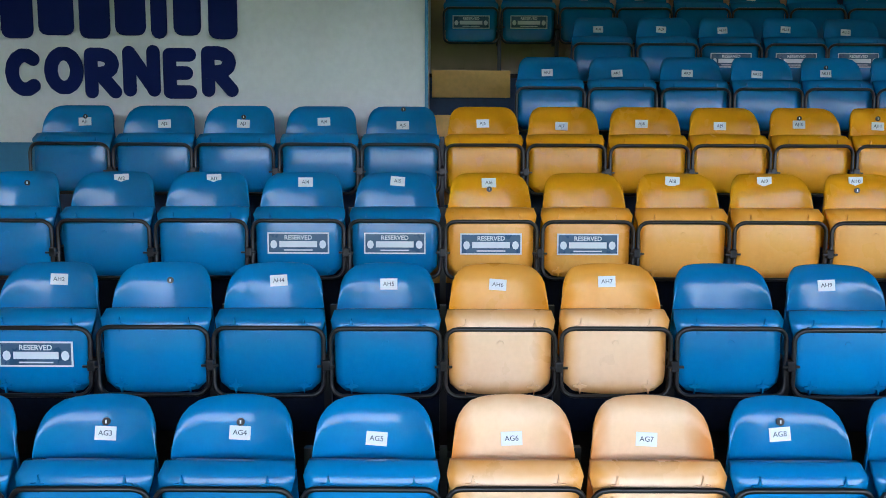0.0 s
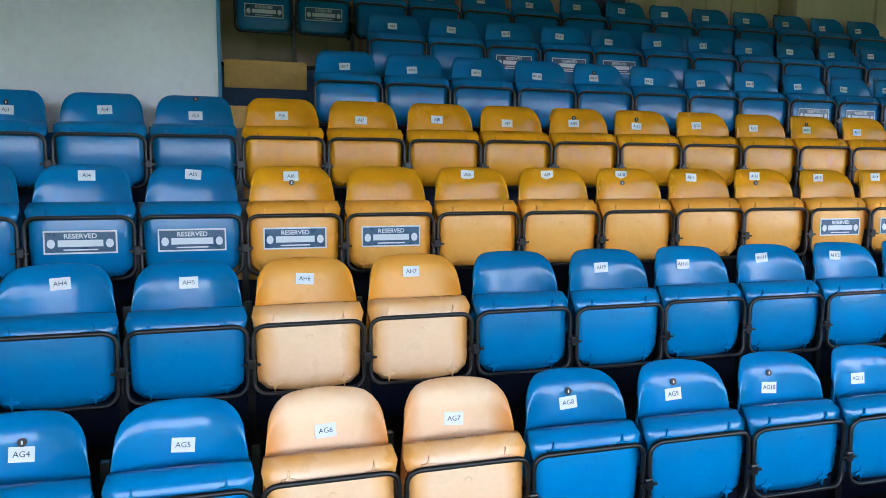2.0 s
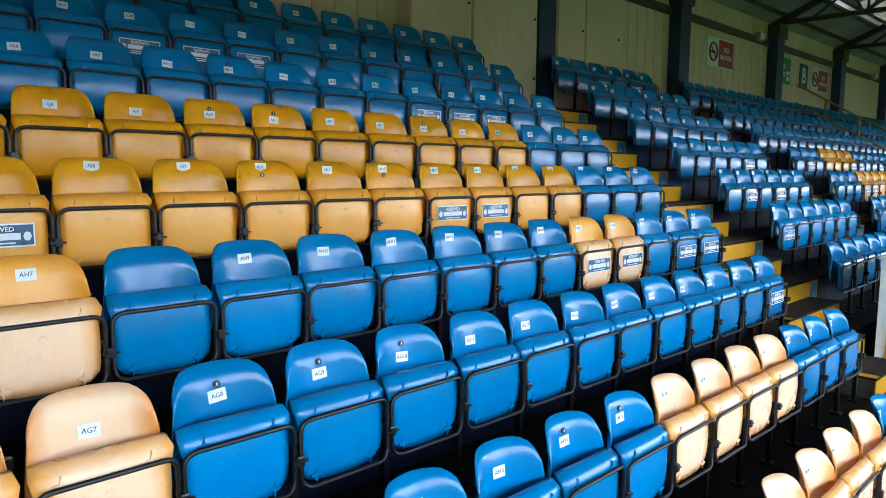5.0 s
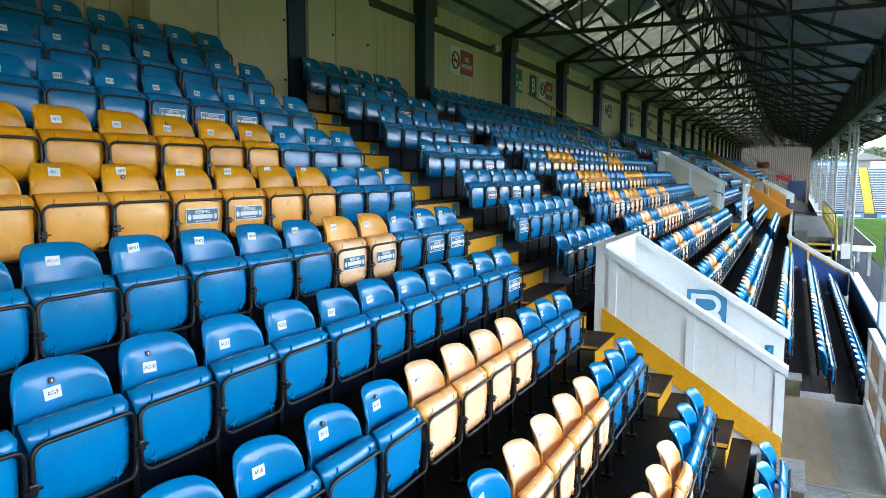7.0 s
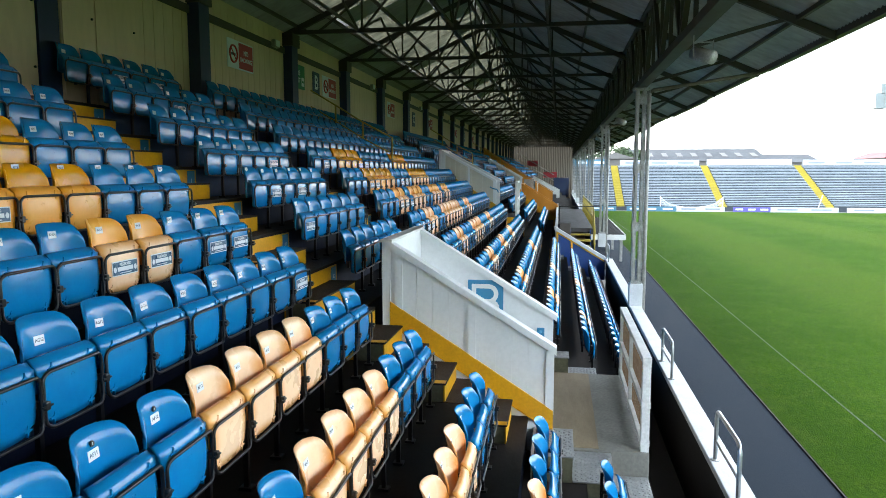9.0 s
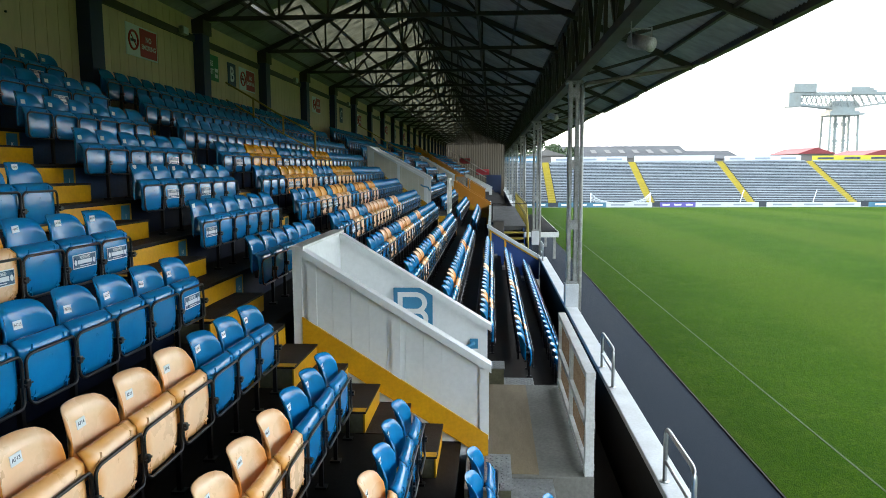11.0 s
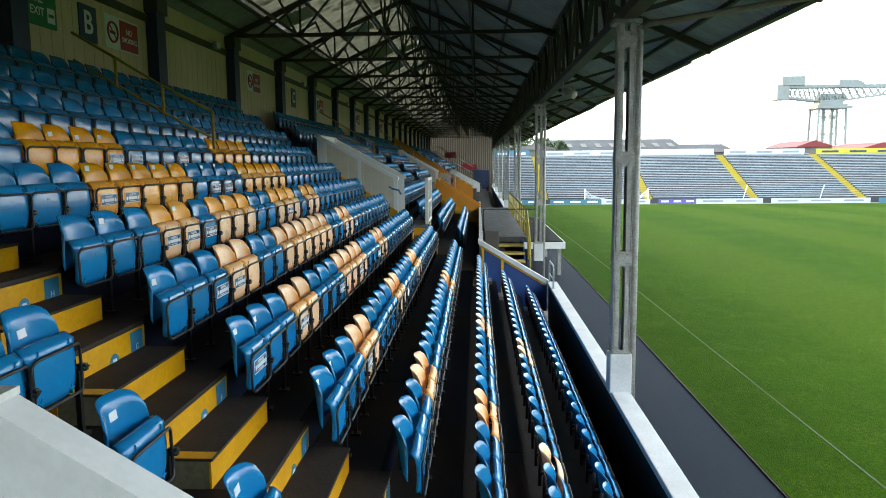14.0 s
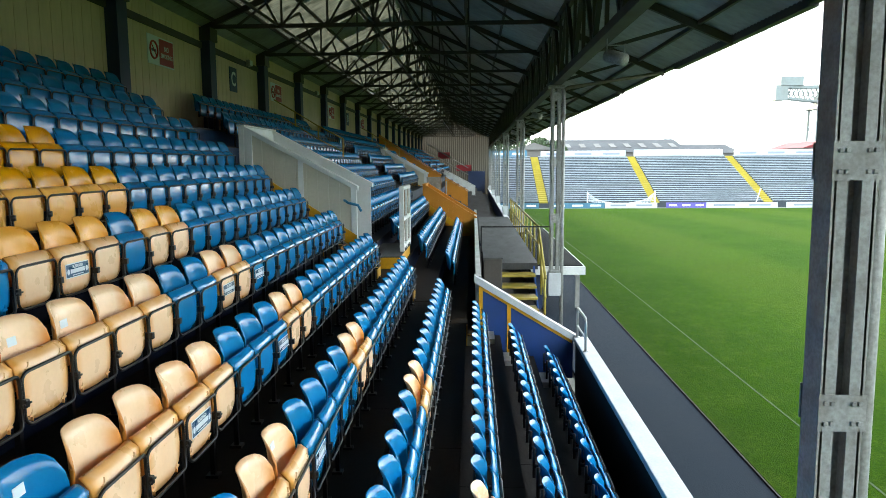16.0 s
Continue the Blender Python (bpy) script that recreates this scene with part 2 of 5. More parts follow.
def grass_material():
    m = bpy.data.materials.new("mown_grass")
    m.use_nodes = True
    N, L = m.node_tree.nodes, m.node_tree.links
    b = N["Principled BSDF"]
    geo = N.new("ShaderNodeNewGeometry")
    sep = N.new("ShaderNodeSeparateXYZ")
    L.new(geo.outputs["Position"], sep.inputs[0])
    wave = N.new("ShaderNodeMath")
    wave.operation = "MULTIPLY"
    wave.inputs[1].default_value = -2 * math.pi / 9.4
    off = N.new("ShaderNodeMath")
    off.operation = "ADD"
    off.inputs[1].default_value = 8.0
    L.new(sep.outputs["Y"], off.inputs[0])
    L.new(off.outputs[0], wave.inputs[0])
    sine = N.new("ShaderNodeMath")
    sine.operation = "SINE"
    L.new(wave.outputs[0], sine.inputs[0])
    bands = N.new("ShaderNodeMapRange")
    bands.inputs["From Min"].default_value, bands.inputs["From Max"].default_value = -0.5, 0.5
    L.new(sine.outputs[0], bands.inputs["Value"])
    mix = N.new("ShaderNodeMix")
    mix.data_type = "RGBA"
    mix.inputs[6].default_value, mix.inputs[7].default_value = (0.025, 0.058, 0.0006, 1), (0.043, 0.074, 0.003, 1)
    L.new(bands.outputs[0], mix.inputs[0])
    last = mix.outputs[2]
    for sc, lo, hi, colour, amt in ((0.30, 0.42, 0.68, (0.040, 0.082, 0.002), 0.6), (2.2, 0.48, 0.72, (0.055, 0.086, 0.007), 0.5), (12.0, 0.45, 0.68, (0.012, 0.038, 0.001), 0.6), (60.0, 0.42, 0.62, (0.008, 0.028, 0.0008), 0.7)):
        n = N.new("ShaderNodeTexNoise")
        n.inputs["Scale"].default_value, n.inputs["Detail"].default_value = sc, 5
        L.new(geo.outputs["Position"], n.inputs["Vector"])
        r = N.new("ShaderNodeMapRange")
        r.inputs["From Min"].default_value, r.inputs["From Max"].default_value, r.inputs["To Max"].default_value = lo, hi, amt
        L.new(n.outputs["Fac"], r.inputs["Value"])
        mx = N.new("ShaderNodeMix")
        mx.data_type = "RGBA"
        mx.inputs[7].default_value = (*colour, 1)
        L.new(r.outputs[0], mx.inputs[0])
        L.new(last, mx.inputs[6])
        last = mx.outputs[2]
    L.new(last, b.inputs["Base Color"])
    b.inputs["Roughness"].default_value = 0.95
    b.inputs["Specular IOR Level"].default_value = 0.03
    bn = N.new("ShaderNodeTexNoise")
    bn.inputs["Scale"].default_value, bn.inputs["Detail"].default_value = 60, 5
    L.new(geo.outputs["Position"], bn.inputs["Vector"])
    bp = N.new("ShaderNodeBump")
    bp.inputs["Strength"].default_value, bp.inputs["Distance"].default_value = 0.9, 0.03
    L.new(bn.outputs["Fac"], bp.inputs["Height"])
    L.new(bp.outputs[0], b.inputs["Normal"])
    return m


GRASS = grass_material()


def skylight_material(name, light, dark):
    """Dirty translucent corrugated sheet that lets daylight through."""
    m = bpy.data.materials.new(name)
    m.use_nodes = True
    N, L = m.node_tree.nodes, m.node_tree.links
    for n in list(N):
        if n.type != "OUTPUT_MATERIAL":
            N.remove(n)
    out = [n for n in N if n.type == "OUTPUT_MATERIAL"][0]
    geo = N.new("ShaderNodeNewGeometry")
    n1 = N.new("ShaderNodeTexNoise")
    n1.inputs["Scale"].default_value, n1.inputs["Detail"].default_value = 1.0, 5
    mp = N.new("ShaderNodeMapping")
    mp.inputs["Scale"].default_value = (5.0, 2.6, 2.6)
    L.new(geo.outputs["Position"], mp.inputs["Vector"])
    L.new(mp.outputs[0], n1.inputs["Vector"])
    wave = N.new("ShaderNodeTexWave")
    wave.wave_type, wave.bands_direction = "BANDS", "X"
    wave.inputs["Scale"].default_value = 0.31416 / 0.140625
    wave.inputs["Distortion"].default_value, wave.inputs["Detail"].default_value = 1.2, 2.0
    wave.inputs["Detail Scale"].default_value = 3.0
    L.new(geo.outputs["Position"], wave.inputs["Vector"])
    add = N.new("ShaderNodeMath")
    add.operation = "MULTIPLY_ADD"
    add.inputs[1].default_value = 0.34
    L.new(wave.outputs["Fac"], add.inputs[0])
    L.new(n1.outputs["Fac"], add.inputs[2])
    r = N.new("ShaderNodeMapRange")
    r.inputs["From Min"].default_value, r.inputs["From Max"].default_value = 0.44, 0.70
    L.new(add.outputs[0], r.inputs["Value"])
    mix = N.new("ShaderNodeMix")
    mix.data_type = "RGBA"
    mix.inputs[6].default_value, mix.inputs[7].default_value = (*light, 1), (*dark, 1)
    L.new(r.outputs[0], mix.inputs[0])
    tr = N.new("ShaderNodeBsdfTranslucent")
    L.new(mix.outputs[2], tr.inputs["Color"])
    df = N.new("ShaderNodeBsdfDiffuse")
    df.inputs["Color"].default_value = (0.3, 0.3, 0.25, 1)
    ms = N.new("ShaderNodeMixShader")
    ms.inputs[0].default_value = 0.25
    L.new(tr.outputs[0], ms.inputs[1])
    L.new(df.outputs[0], ms.inputs[2])
    L.new(ms.outputs[0], out.inputs["Surface"])
    return m


SKYLIGHT = skylight_material("translucent_roof_sheet", (0.042, 0.043, 0.032), (0.006, 0.007, 0.005))
# end wall made translucent, an assumed sheet added so daylight through it brightens the gable
END_SHEET = skylight_material("translucent_white_wall_sheet", (0.030, 0.029, 0.026), (0.020, 0.019, 0.017))
BOARD_TAN = material("tan_boarded_panel", (0.62, 0.57, 0.47), 0.55, dark=(0.50, 0.46, 0.37), scale=1.6, amount=0.5, fine=24, fine_amount=0.12)
DECK = material("weathered_grey_deck", (0.085, 0.085, 0.085), 0.8, dark=(0.05, 0.048, 0.045), scale=1.2, amount=0.6, fine=14, fine_amount=0.35, bump=0.2, stretch=(1, 3, 1))
SLAT = material("dark_platform_slats", (0.012, 0.012, 0.013), 0.8, spec=0.15, scale=3, amount=0.4, fine_amount=0.3)
PIPE = material("weathered_brown_pipe", (0.16, 0.14, 0.115), 0.6, dark=(0.10, 0.075, 0.055), scale=5, amount=0.6, fine=25, fine_amount=0.3)

# ---- mesh helpers ----
class Build:
    """Collects faces and their materials for one mesh."""

    def __init__(self):
        self.v, self.f, self.m, self.mats, self.smooth = [], [], [], [], []

    def slot(self, mat):
        if mat not in self.mats:
            self.mats.append(mat)
        return self.mats.index(mat)

    def add(self, verts, faces, mat, smooth=False):
        o, k = len(self.v), self.slot(mat)
        self.v += [tuple(p) for p in verts]
        self.f += [tuple(o + i for i in f) for f in faces]
        self.m += [k] * len(faces)
        self.smooth += [smooth] * len(faces)
        return self

    def box(self, x0, x1, y0, y1, z0, z1, mat, bevel=0.0):
        if bevel <= 0:
            vs = [(x, y, z) for x in (x0, x1) for y in (y0, y1) for z in (z0, z1)]
            return self.add(vs, [(0, 1, 3, 2), (4, 6, 7, 5), (0, 4, 5, 1), (2, 3, 7, 6), (0, 2, 6, 4), (1, 5, 7, 3)], mat)
        bm = bmesh.new()
        bmesh.ops.create_cube(bm, size=1.0)
        bmesh.ops.scale(bm, vec=(x1 - x0, y1 - y0, z1 - z0), verts=bm.verts)
        bmesh.ops.translate(bm, vec=((x0 + x1) / 2, (y0 + y1) / 2, (z0 + z1) / 2), verts=bm.verts)
        bmesh.ops.bevel(bm, geom=list(bm.edges), offset=bevel, segments=2, affect="EDGES", profile=0.5)
        bm.verts.index_update()
        self.add([v.co for v in bm.verts], [[v.index for v in f.verts] for f in bm.faces], mat)
        bm.free()
        return self

    def prism(self, outline, axis, a, b, mat):
        """An outline in the other two axes, pushed from a to b along one axis."""
        def put(p, q):
            return {"x": (q, p[0], p[1]), "y": (p[0], q, p[1]), "z": (p[0], p[1], q)}[axis]
        n = len(outline)
        vs = [put(p, a) for p in outline] + [put(p, b) for p in outline]
        fs = [tuple(range(n))[::-1], tuple(range(n, 2 * n))] + [(i, (i + 1) % n, n + (i + 1) % n, n + i) for i in range(n)]
        return self.add(vs, fs, mat)

    def bar(self, p, q, w, h, mat):
        """A square bar from p to q, w wide across and h high."""
        p, q = Vector(p), Vector(q)
        d = (q - p).normalized()
        up = Vector((0, 0, 1)) if abs(d.z) < 0.95 else Vector((0, 1, 0))
        s = d.cross(up).normalized() * w / 2
        u = s.cross(d).normalized() * h / 2
        vs = [c + e for c in (p, q) for e in (s + u, -s + u, -s - u, s - u)]
        return self.add(vs, [(0, 1, 2, 3), (7, 6, 5, 4), (0, 4, 5, 1), (1, 5, 6, 2), (2, 6, 7, 3), (3, 7, 4, 0)], mat)

    def tube(self, pts, r, mat, sides=8, closed=False):
        pts = [Vector(p) for p in pts]
        n = len(pts)
        rings = []
        for i, p in enumerate(pts):
            a = pts[(i - 1) % n] if (closed or i > 0) else p
            b = pts[(i + 1) % n] if (closed or i < n - 1) else p
            d = (b - a).normalized()
            up = Vector((0, 0, 1)) if abs(d.z) < 0.9 else Vector((0, 1, 0))
            if closed:
                up = Vector((0, 1, 0)) if abs(d.y) < 0.9 else Vector((0, 0, 1))
            s = d.cross(up).normalized()
            u = s.cross(d).normalized()
            rings.append([p + s * math.cos(2 * math.pi * k / sides) * r + u * math.sin(2 * math.pi * k / sides) * r for k in range(sides)])
        vs = [v for ring in rings for v in ring]
        fs = []
        for i in range(n if closed else n - 1):
            j = (i + 1) % n
            for k in range(sides):
                l = (k + 1) % sides
                fs.append((i * sides + k, i * sides + l, j * sides + l, j * sides + k))
        if not closed:
            fs += [tuple(range(sides))[::-1], tuple((n - 1) * sides + k for k in range(sides))]
        return self.add(vs, fs, mat, True)

    def mesh(self, name):
        me = bpy.data.meshes.new(name)
        me.from_pydata(self.v, [], self.f)
        for m in self.mats:
            me.materials.append(m)
        me.polygons.foreach_set("material_index", self.m)
        me.polygons.foreach_set("use_smooth", self.smooth)
        me.update()
        return me


def part(name, build, parent, label="", at=None):
    """One mesh under a thing, a part or a piece of the setting."""
    ob = new(name, build.mesh(name) if isinstance(build, Build) else build)
    ob.parent = parent
    if at is not None:
        ob.matrix_basis = at
    return tagged(ob, label)


def thing(name, label, category, group="", at=None):
    ob = new(name)
    if at is not None:
        ob.matrix_basis = at
    return tagged(ob, label, category, group)


def setting(name, build, label=""):
    return tagged(new(name, build.mesh(name)), label, kind="structure")


def words(text, size, mat, depth=0.001, bold=False):
    """Flat letters in the x-z plane that face -y, centred on the origin."""
    cu = bpy.data.curves.new("letters", "FONT")
    cu.body, cu.size, cu.align_x, cu.align_y = text, size, "CENTER", "CENTER"
    cu.extrude = depth
    cu.offset = size * 0.02 if bold else 0.0
    cu.resolution_u = 3
    ob = bpy.data.objects.new("letters", cu)
    scene.collection.objects.link(ob)
    dg = bpy.context.evaluated_depsgraph_get()
    me = bpy.data.meshes.new_from_object(ob.evaluated_get(dg))
    bpy.data.objects.remove(ob)
    me.transform(Matrix.Rotation(radians(90), 4, "X"))
    me.materials.clear()
    me.materials.append(mat)
    return me


# ---- plan of the stand ----
SPACING = 0.47          # seat to seat
DEPTH, RISE = 0.62, 0.395   # row to row
ROWS = "ABCDEFGHIJKLM"
XL, XR = -3.4, 104.0
GROUND = -3.85
BAY = 4.46
BAYS = [16.80 + BAY * k for k in range(-5, 20)]


def row_y(i):           # back of the seats of row i (row G is 0)
    return 2.80 + DEPTH * i


def row_z(i):           # tread of row i
    return -1.21 + RISE * i


def ground_z(x):        # the pitch falls away towards its far end
    return GROUND - 0.000187 * max(0.0, x - 20.0) ** 2


# vomitories: x from, x to, y front, y back, floor
EXITS = [(7.65, 9.33, 0.17, 1.98, -2.75), (25.53, 27.30, 2.39, 4.35, -1.35), (40.0, 41.8, 0.20, 2.12, -2.75), (50.4, 52.2, 2.80, 5.05, -1.20)]

# ---- terrace ----
for i, letter in zip(range(-6, 7), ROWS):
    t = Build()
    y0, y1, z = row_y(i) - 0.50, row_y(i) + 0.12, row_z(i)
    if i == 6:
        y1 += 0.13
    cuts = sorted((e[0] - 0.05, e[1] + 0.05) for e in EXITS if y0 < e[3] - 0.2 and y1 > e[2] + 0.2)
    xs = [XL] + [c for pair in cuts for c in pair] + [XR]
    t.box(xs[0], xs[1], y0, y1, GROUND - 0.4, z - 0.03, RISER_SHADED if i < 4 else RISER_BLUE)
    row = setting("terrace_row_" + letter.lower(), t, "dark boarded seating terrace step")
    for k, (a, c) in enumerate(zip(xs[::2], xs[1::2])):
        if k:
            t = Build()
            t.box(a, c, y0, y1, GROUND - 0.4, z - 0.03, RISER_SHADED if i < 4 else RISER_BLUE)
            part("riser", t, row)
        n = max(1, round((c - a) / 4.8))
        for j in range(n):
            t = Build()
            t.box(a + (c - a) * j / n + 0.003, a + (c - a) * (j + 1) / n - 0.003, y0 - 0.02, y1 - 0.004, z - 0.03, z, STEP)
            part("tread_board", t, row)

# ---- vomitory A: white boarded walls ----
def vomitory(x0, x1, yf, yb, floor, zt_back, zt_front, WHITE=WHITE, WHITE_WORN=WHITE_WORN, board=WHITE):
    """Two raking boarded side walls and a back wall with a capping rail, round an opening in the terrace."""
    def top(y):
        return zt_front + (zt_back - zt_front) * (y - yf) / (yb - yf)
    base = thing("exit_enclosure", "white boarded raking parapet round a stand exit", "parapet")
    def under(y):        # follows the terrace
        return zt_back - 0.79 + (y - yb) * 0.628
    wall = Build()
    # near wall: rails, posts and vertical boards
    for side, (xa, xb) in enumerate(((x0 - 0.10, x0), (x1, x1 + 0.10))):
        w = Build()
        low = [(yf, floor - 0.1), (yb, floor - 0.1), (yb, top(yb) - 0.06), (yf, top(yf) - 0.06)]
        w.prism(low, "x", xa + 0.025, xb - 0.02, WHITE)
        p = part("side_wall", w, base)
        c = Build()
        c.prism([(yf - 0.05, top(yf) - 0.10), (yb + 0.02, top(yb) - 0.06), (yb + 0.02, top(yb) + 0.012), (yf - 0.05, top(yf) - 0.02)], "x", xa - 0.03, xb + 0.03, WHITE)
        part("capping_rail", c, p)
        if side:
            continue
        for y in (yf + 0.02, (yf + yb) / 2 - 0.02, yb - 0.1):
            k = Build()
            k.box(xa - 0.012, xb - 0.025, y - 0.045, y + 0.045, under(y) + 0.02, top(y) - 0.07, WHITE)
            part("post", k, p)
        n = 9
        for j in range(n):
            ya, yc = yf + 0.08 + (yb - yf - 0.2) * j / n, yf + 0.08 + (yb - yf - 0.2) * (j + 1) / n - 0.004
            k = Build()
            k.prism([(ya, under(ya) + 0.02), (yc, under(yc) + 0.02), (yc, top(yc) - 0.09), (ya, top(ya) - 0.09)], "x", xa + 0.010 + 0.0015 * (j % 2), xa + 0.03, board)
            part("board", k, p)
        s = Build()
        for q in ((yf - 0.02, yb),):
            s.prism([(q[0], under(q[0]) - 0.16), (q[1], under(q[1]) - 0.16), (q[1], under(q[1]) + 0.11), (q[0], under(q[0]) + 0.09)], "x", xa - 0.02, xa + 0.004, PAINT_Y)
        part("string_board", s, p, "yellow painted sloping skirting")
    b = Build()
    b.box(x0 - 0.10, x1 + 0.10, yb, yb + 0.09, floor, top(yb) - 0.01, WHITE)
    b.box(x0 - 0.13, x1 + 0.13, yb - 0.03, yb + 0.11, top(yb) - 0.01, top(yb) + 0.02, WHITE_WORN)
    part("back_wall", b, base)
    fl = Build()
    fl.box(x0, x1, yf - 0.02, yb, floor - 0.1, floor, CONC)
    part("passage_floor", fl, base)
    return base, top


exit_a, top_a = vomitory(*EXITS[0], -0.46, -1.58)
# the letter panel on the far wall, and its handrail
k = Build()
k.prism([(0.844, -1.694), (1.324, -1.694), (1.324, -1.148), (0.91, -1.148), (0.844, -1.20)], "x", 9.322, 9.352, MIDBLUE)
panel = part("letter_panel", k, exit_a, "blue square with a white letter B")
k = Build()
LS, LY, LZ, LW, LH = 0.060, 1.272, -1.655, 0.378, 0.455      # stroke, spine, foot, width, height


def stroke(u0, u1, w0, w1):
    k.box(9.316, 9.3225, LY - u1, LY - u0, LZ + w0, LZ + w1, WHITE)


stroke(0, LS, 0, LH)
for w0, w1, wide in ((0, 0.220 + LS / 2, LW), (0.220 - LS / 2, LH, LW - 0.015)):
    r = (w1 - w0) / 2
    if w0 == 0:
        stroke(LS, wide - r, w0, w0 + LS)
    stroke(LS, wide - r, w1 - LS, w1)
    for j in range(8):
        a0, a1 = (-90 + 180 * j / 8) * math.pi / 180, (-90 + 180 * (j + 1) / 8) * math.pi / 180
        if w0 > 0 and j == 0:
            a0 += 0.15
        q = [(LY - (wide - r + rr * math.cos(a)), LZ + (w0 + w1) / 2 + rr * math.sin(a)) for rr, a in ((r, a0), (r, a1), (r - LS, a1), (r - LS, a0))]
        k.prism(q, "x", 9.316 - 0.0008 * (w0 > 0), 9.3225, WHITE)
part("letter", k, panel)
k = Build()
k.tube([(9.32, 0.337, -1.83), (9.27, 0.357, -1.83), (9.25, 0.437, -1.87), (9.25, 0.86, -2.07), (9.25, 1.75, -2.45)], 0.022, MIDBLUE)
k.box(9.325, 9.356, 0.287, 0.387, -1.90, -1.78, MIDBLUE)
part("handrail", k, exit_a, "blue tubular handrail")
k = Build()
k.box(8.370, 8.910, 1.960, 2.000, -1.090, -0.910, PAPER)
k.box(8.390, 8.630, 1.952, 1.970, -1.080, -0.920, GREEN)
k.box(8.650, 8.890, 1.952, 1.970, -1.080, -0.920, GREEN)
sign = part("exit_sign", k, exit_a, "small green emergency exit sign")
k = Build()
k.box(8.530, 8.600, 1.947, 1.952, -1.065, -0.935, PAPER)
k.box(8.425, 8.490, 1.947, 1.952, -1.020, -0.990, PAPER)
part("door_symbol", k, sign)
k = Build()
k.box(8.752, 8.788, 1.947, 1.952, -1.000, -0.935, PAPER)
k.prism([(8.710, -0.995), (8.770, -1.070), (8.830, -0.995)], "y", 1.947, 1.952, PAPER)
part("arrow_symbol", k, sign)

exit_c, top_c = vomitory(*EXITS[1], 1.06, 0.01, board=BOARD_TAN)
exit_d, top_d = vomitory(*EXITS[2], -0.42, -1.64, ORANGE, ORANGE, ORANGE)
tagged(exit_d, "orange boarded raking parapet round a stand exit", "parapet")
exit_e, top_e = vomitory(*EXITS[3], 1.15, -0.12, board=BOARD_TAN)

# ---- aisle stairs ----
def stairs(x0, x1, rows, wide, letters=True, dy=0.0):
    for i in rows:
        z, zn = row_z(i), row_z(i + 1)
        yn = row_y(i + 1) - 0.50 - dy
        half = thing("aisle_step", "yellow fronted timber step in a terrace aisle", "step", "aisle steps")
        b = Build()
        zh = z + RISE / 2
        b.box(x0, x1, yn - 0.33, yn - 0.024, z, zh - 0.02, OLIVE)
        part("carcass", b, half)
        b = Build()
        b.box(x0 - 0.005, x1 + 0.005, yn - 0.345, yn - 0.331, z + 0.004, zh - 0.018, PAINT_Y)
        part("riser", b, half, "yellow painted riser")
        b = Build()
        b.box(x0 - 0.01, x1 + 0.01, yn - 0.358, yn - 0.022, zh - 0.02, zh, TREAD, 0.006)
        part("tread", b, half, "worn brown tread")
        b = Build()
        b.box(x0 - 0.01, x0 + 0.09, yn - 0.35, yn - 0.03, zh + 0.0005, zh + 0.003, PAINT_Y)
        part("edge_stripe", b, half)
        face = thing("row_riser", "yellow painted terrace riser with a blue row marker", "riser", "row risers")
        b = Build()
        b.box(x0 - 0.01, wide, yn - 0.036, yn - 0.022 + dy, z + 0.004, zn - 0.034, PAINT_Y)
        part("board", b, face)
        b = Build()
        b.box(x0 - 0.01, wide, yn - 0.04, yn + 0.25 + dy, zn - 0.030 * (dy > 0) + 0.0005, zn + 0.005, TREAD)
        part("tread_mat", b, face)
        if letters and wide - x0 > 0.9:
            b = Build()
            b.box(wide - 0.22, wide - 0.04, yn - 0.04, yn - 0.035, z + 0.10, zn - 0.05, MIDBLUE)
            m = part("row_marker", b, face, "blue sticker with the row letter")
            if x0 > 10 and i < 3:
                b = Build()
                b.prism([(wide - 0.46 + 0.058 * math.cos(k * math.pi / 8), (z + zn) / 2 + 0.058 * math.sin(k * math.pi / 8)) for k in range(16)], "y", yn - 0.04, yn - 0.035, MIDBLUE)
                b.box(wide - 0.485, wide - 0.435, yn - 0.0415, yn - 0.0395, (z + zn) / 2 - 0.022, (z + zn) / 2 + 0.022, PAPER)
                part("round_marker", b, face, "round blue sticker with a pale mark")
            part("letter", words(ROWS[i + 6], 0.07, PAPER, 0.001), m, at=Matrix.Translation((wide - 0.13, yn - 0.0415, (z + zn) / 2 + 0.025)))


stairs(6.72, 8.17, range(0, 6), 8.42)
stairs(6.72, 7.53, range(-3, 0), 7.53, False, 0.11)
stairs(11.06, 12.19, range(-3, 6), 12.21, True, 0.06)
stairs(25.0, 25.41, range(-4, 5), 25.42)
for i in range(2, 6):
    face = thing("row_riser", "ochre board on the upper half of a blue terrace riser", "riser", "row risers")
    yn, zn = row_y(i + 1) - 0.50, row_z(i + 1)
    b = Build()
    b.box(-0.08, 0.53, yn - 0.036, yn - 0.022, zn - 0.185, zn + 0.022, OCHRE)
    part("board", b, face)

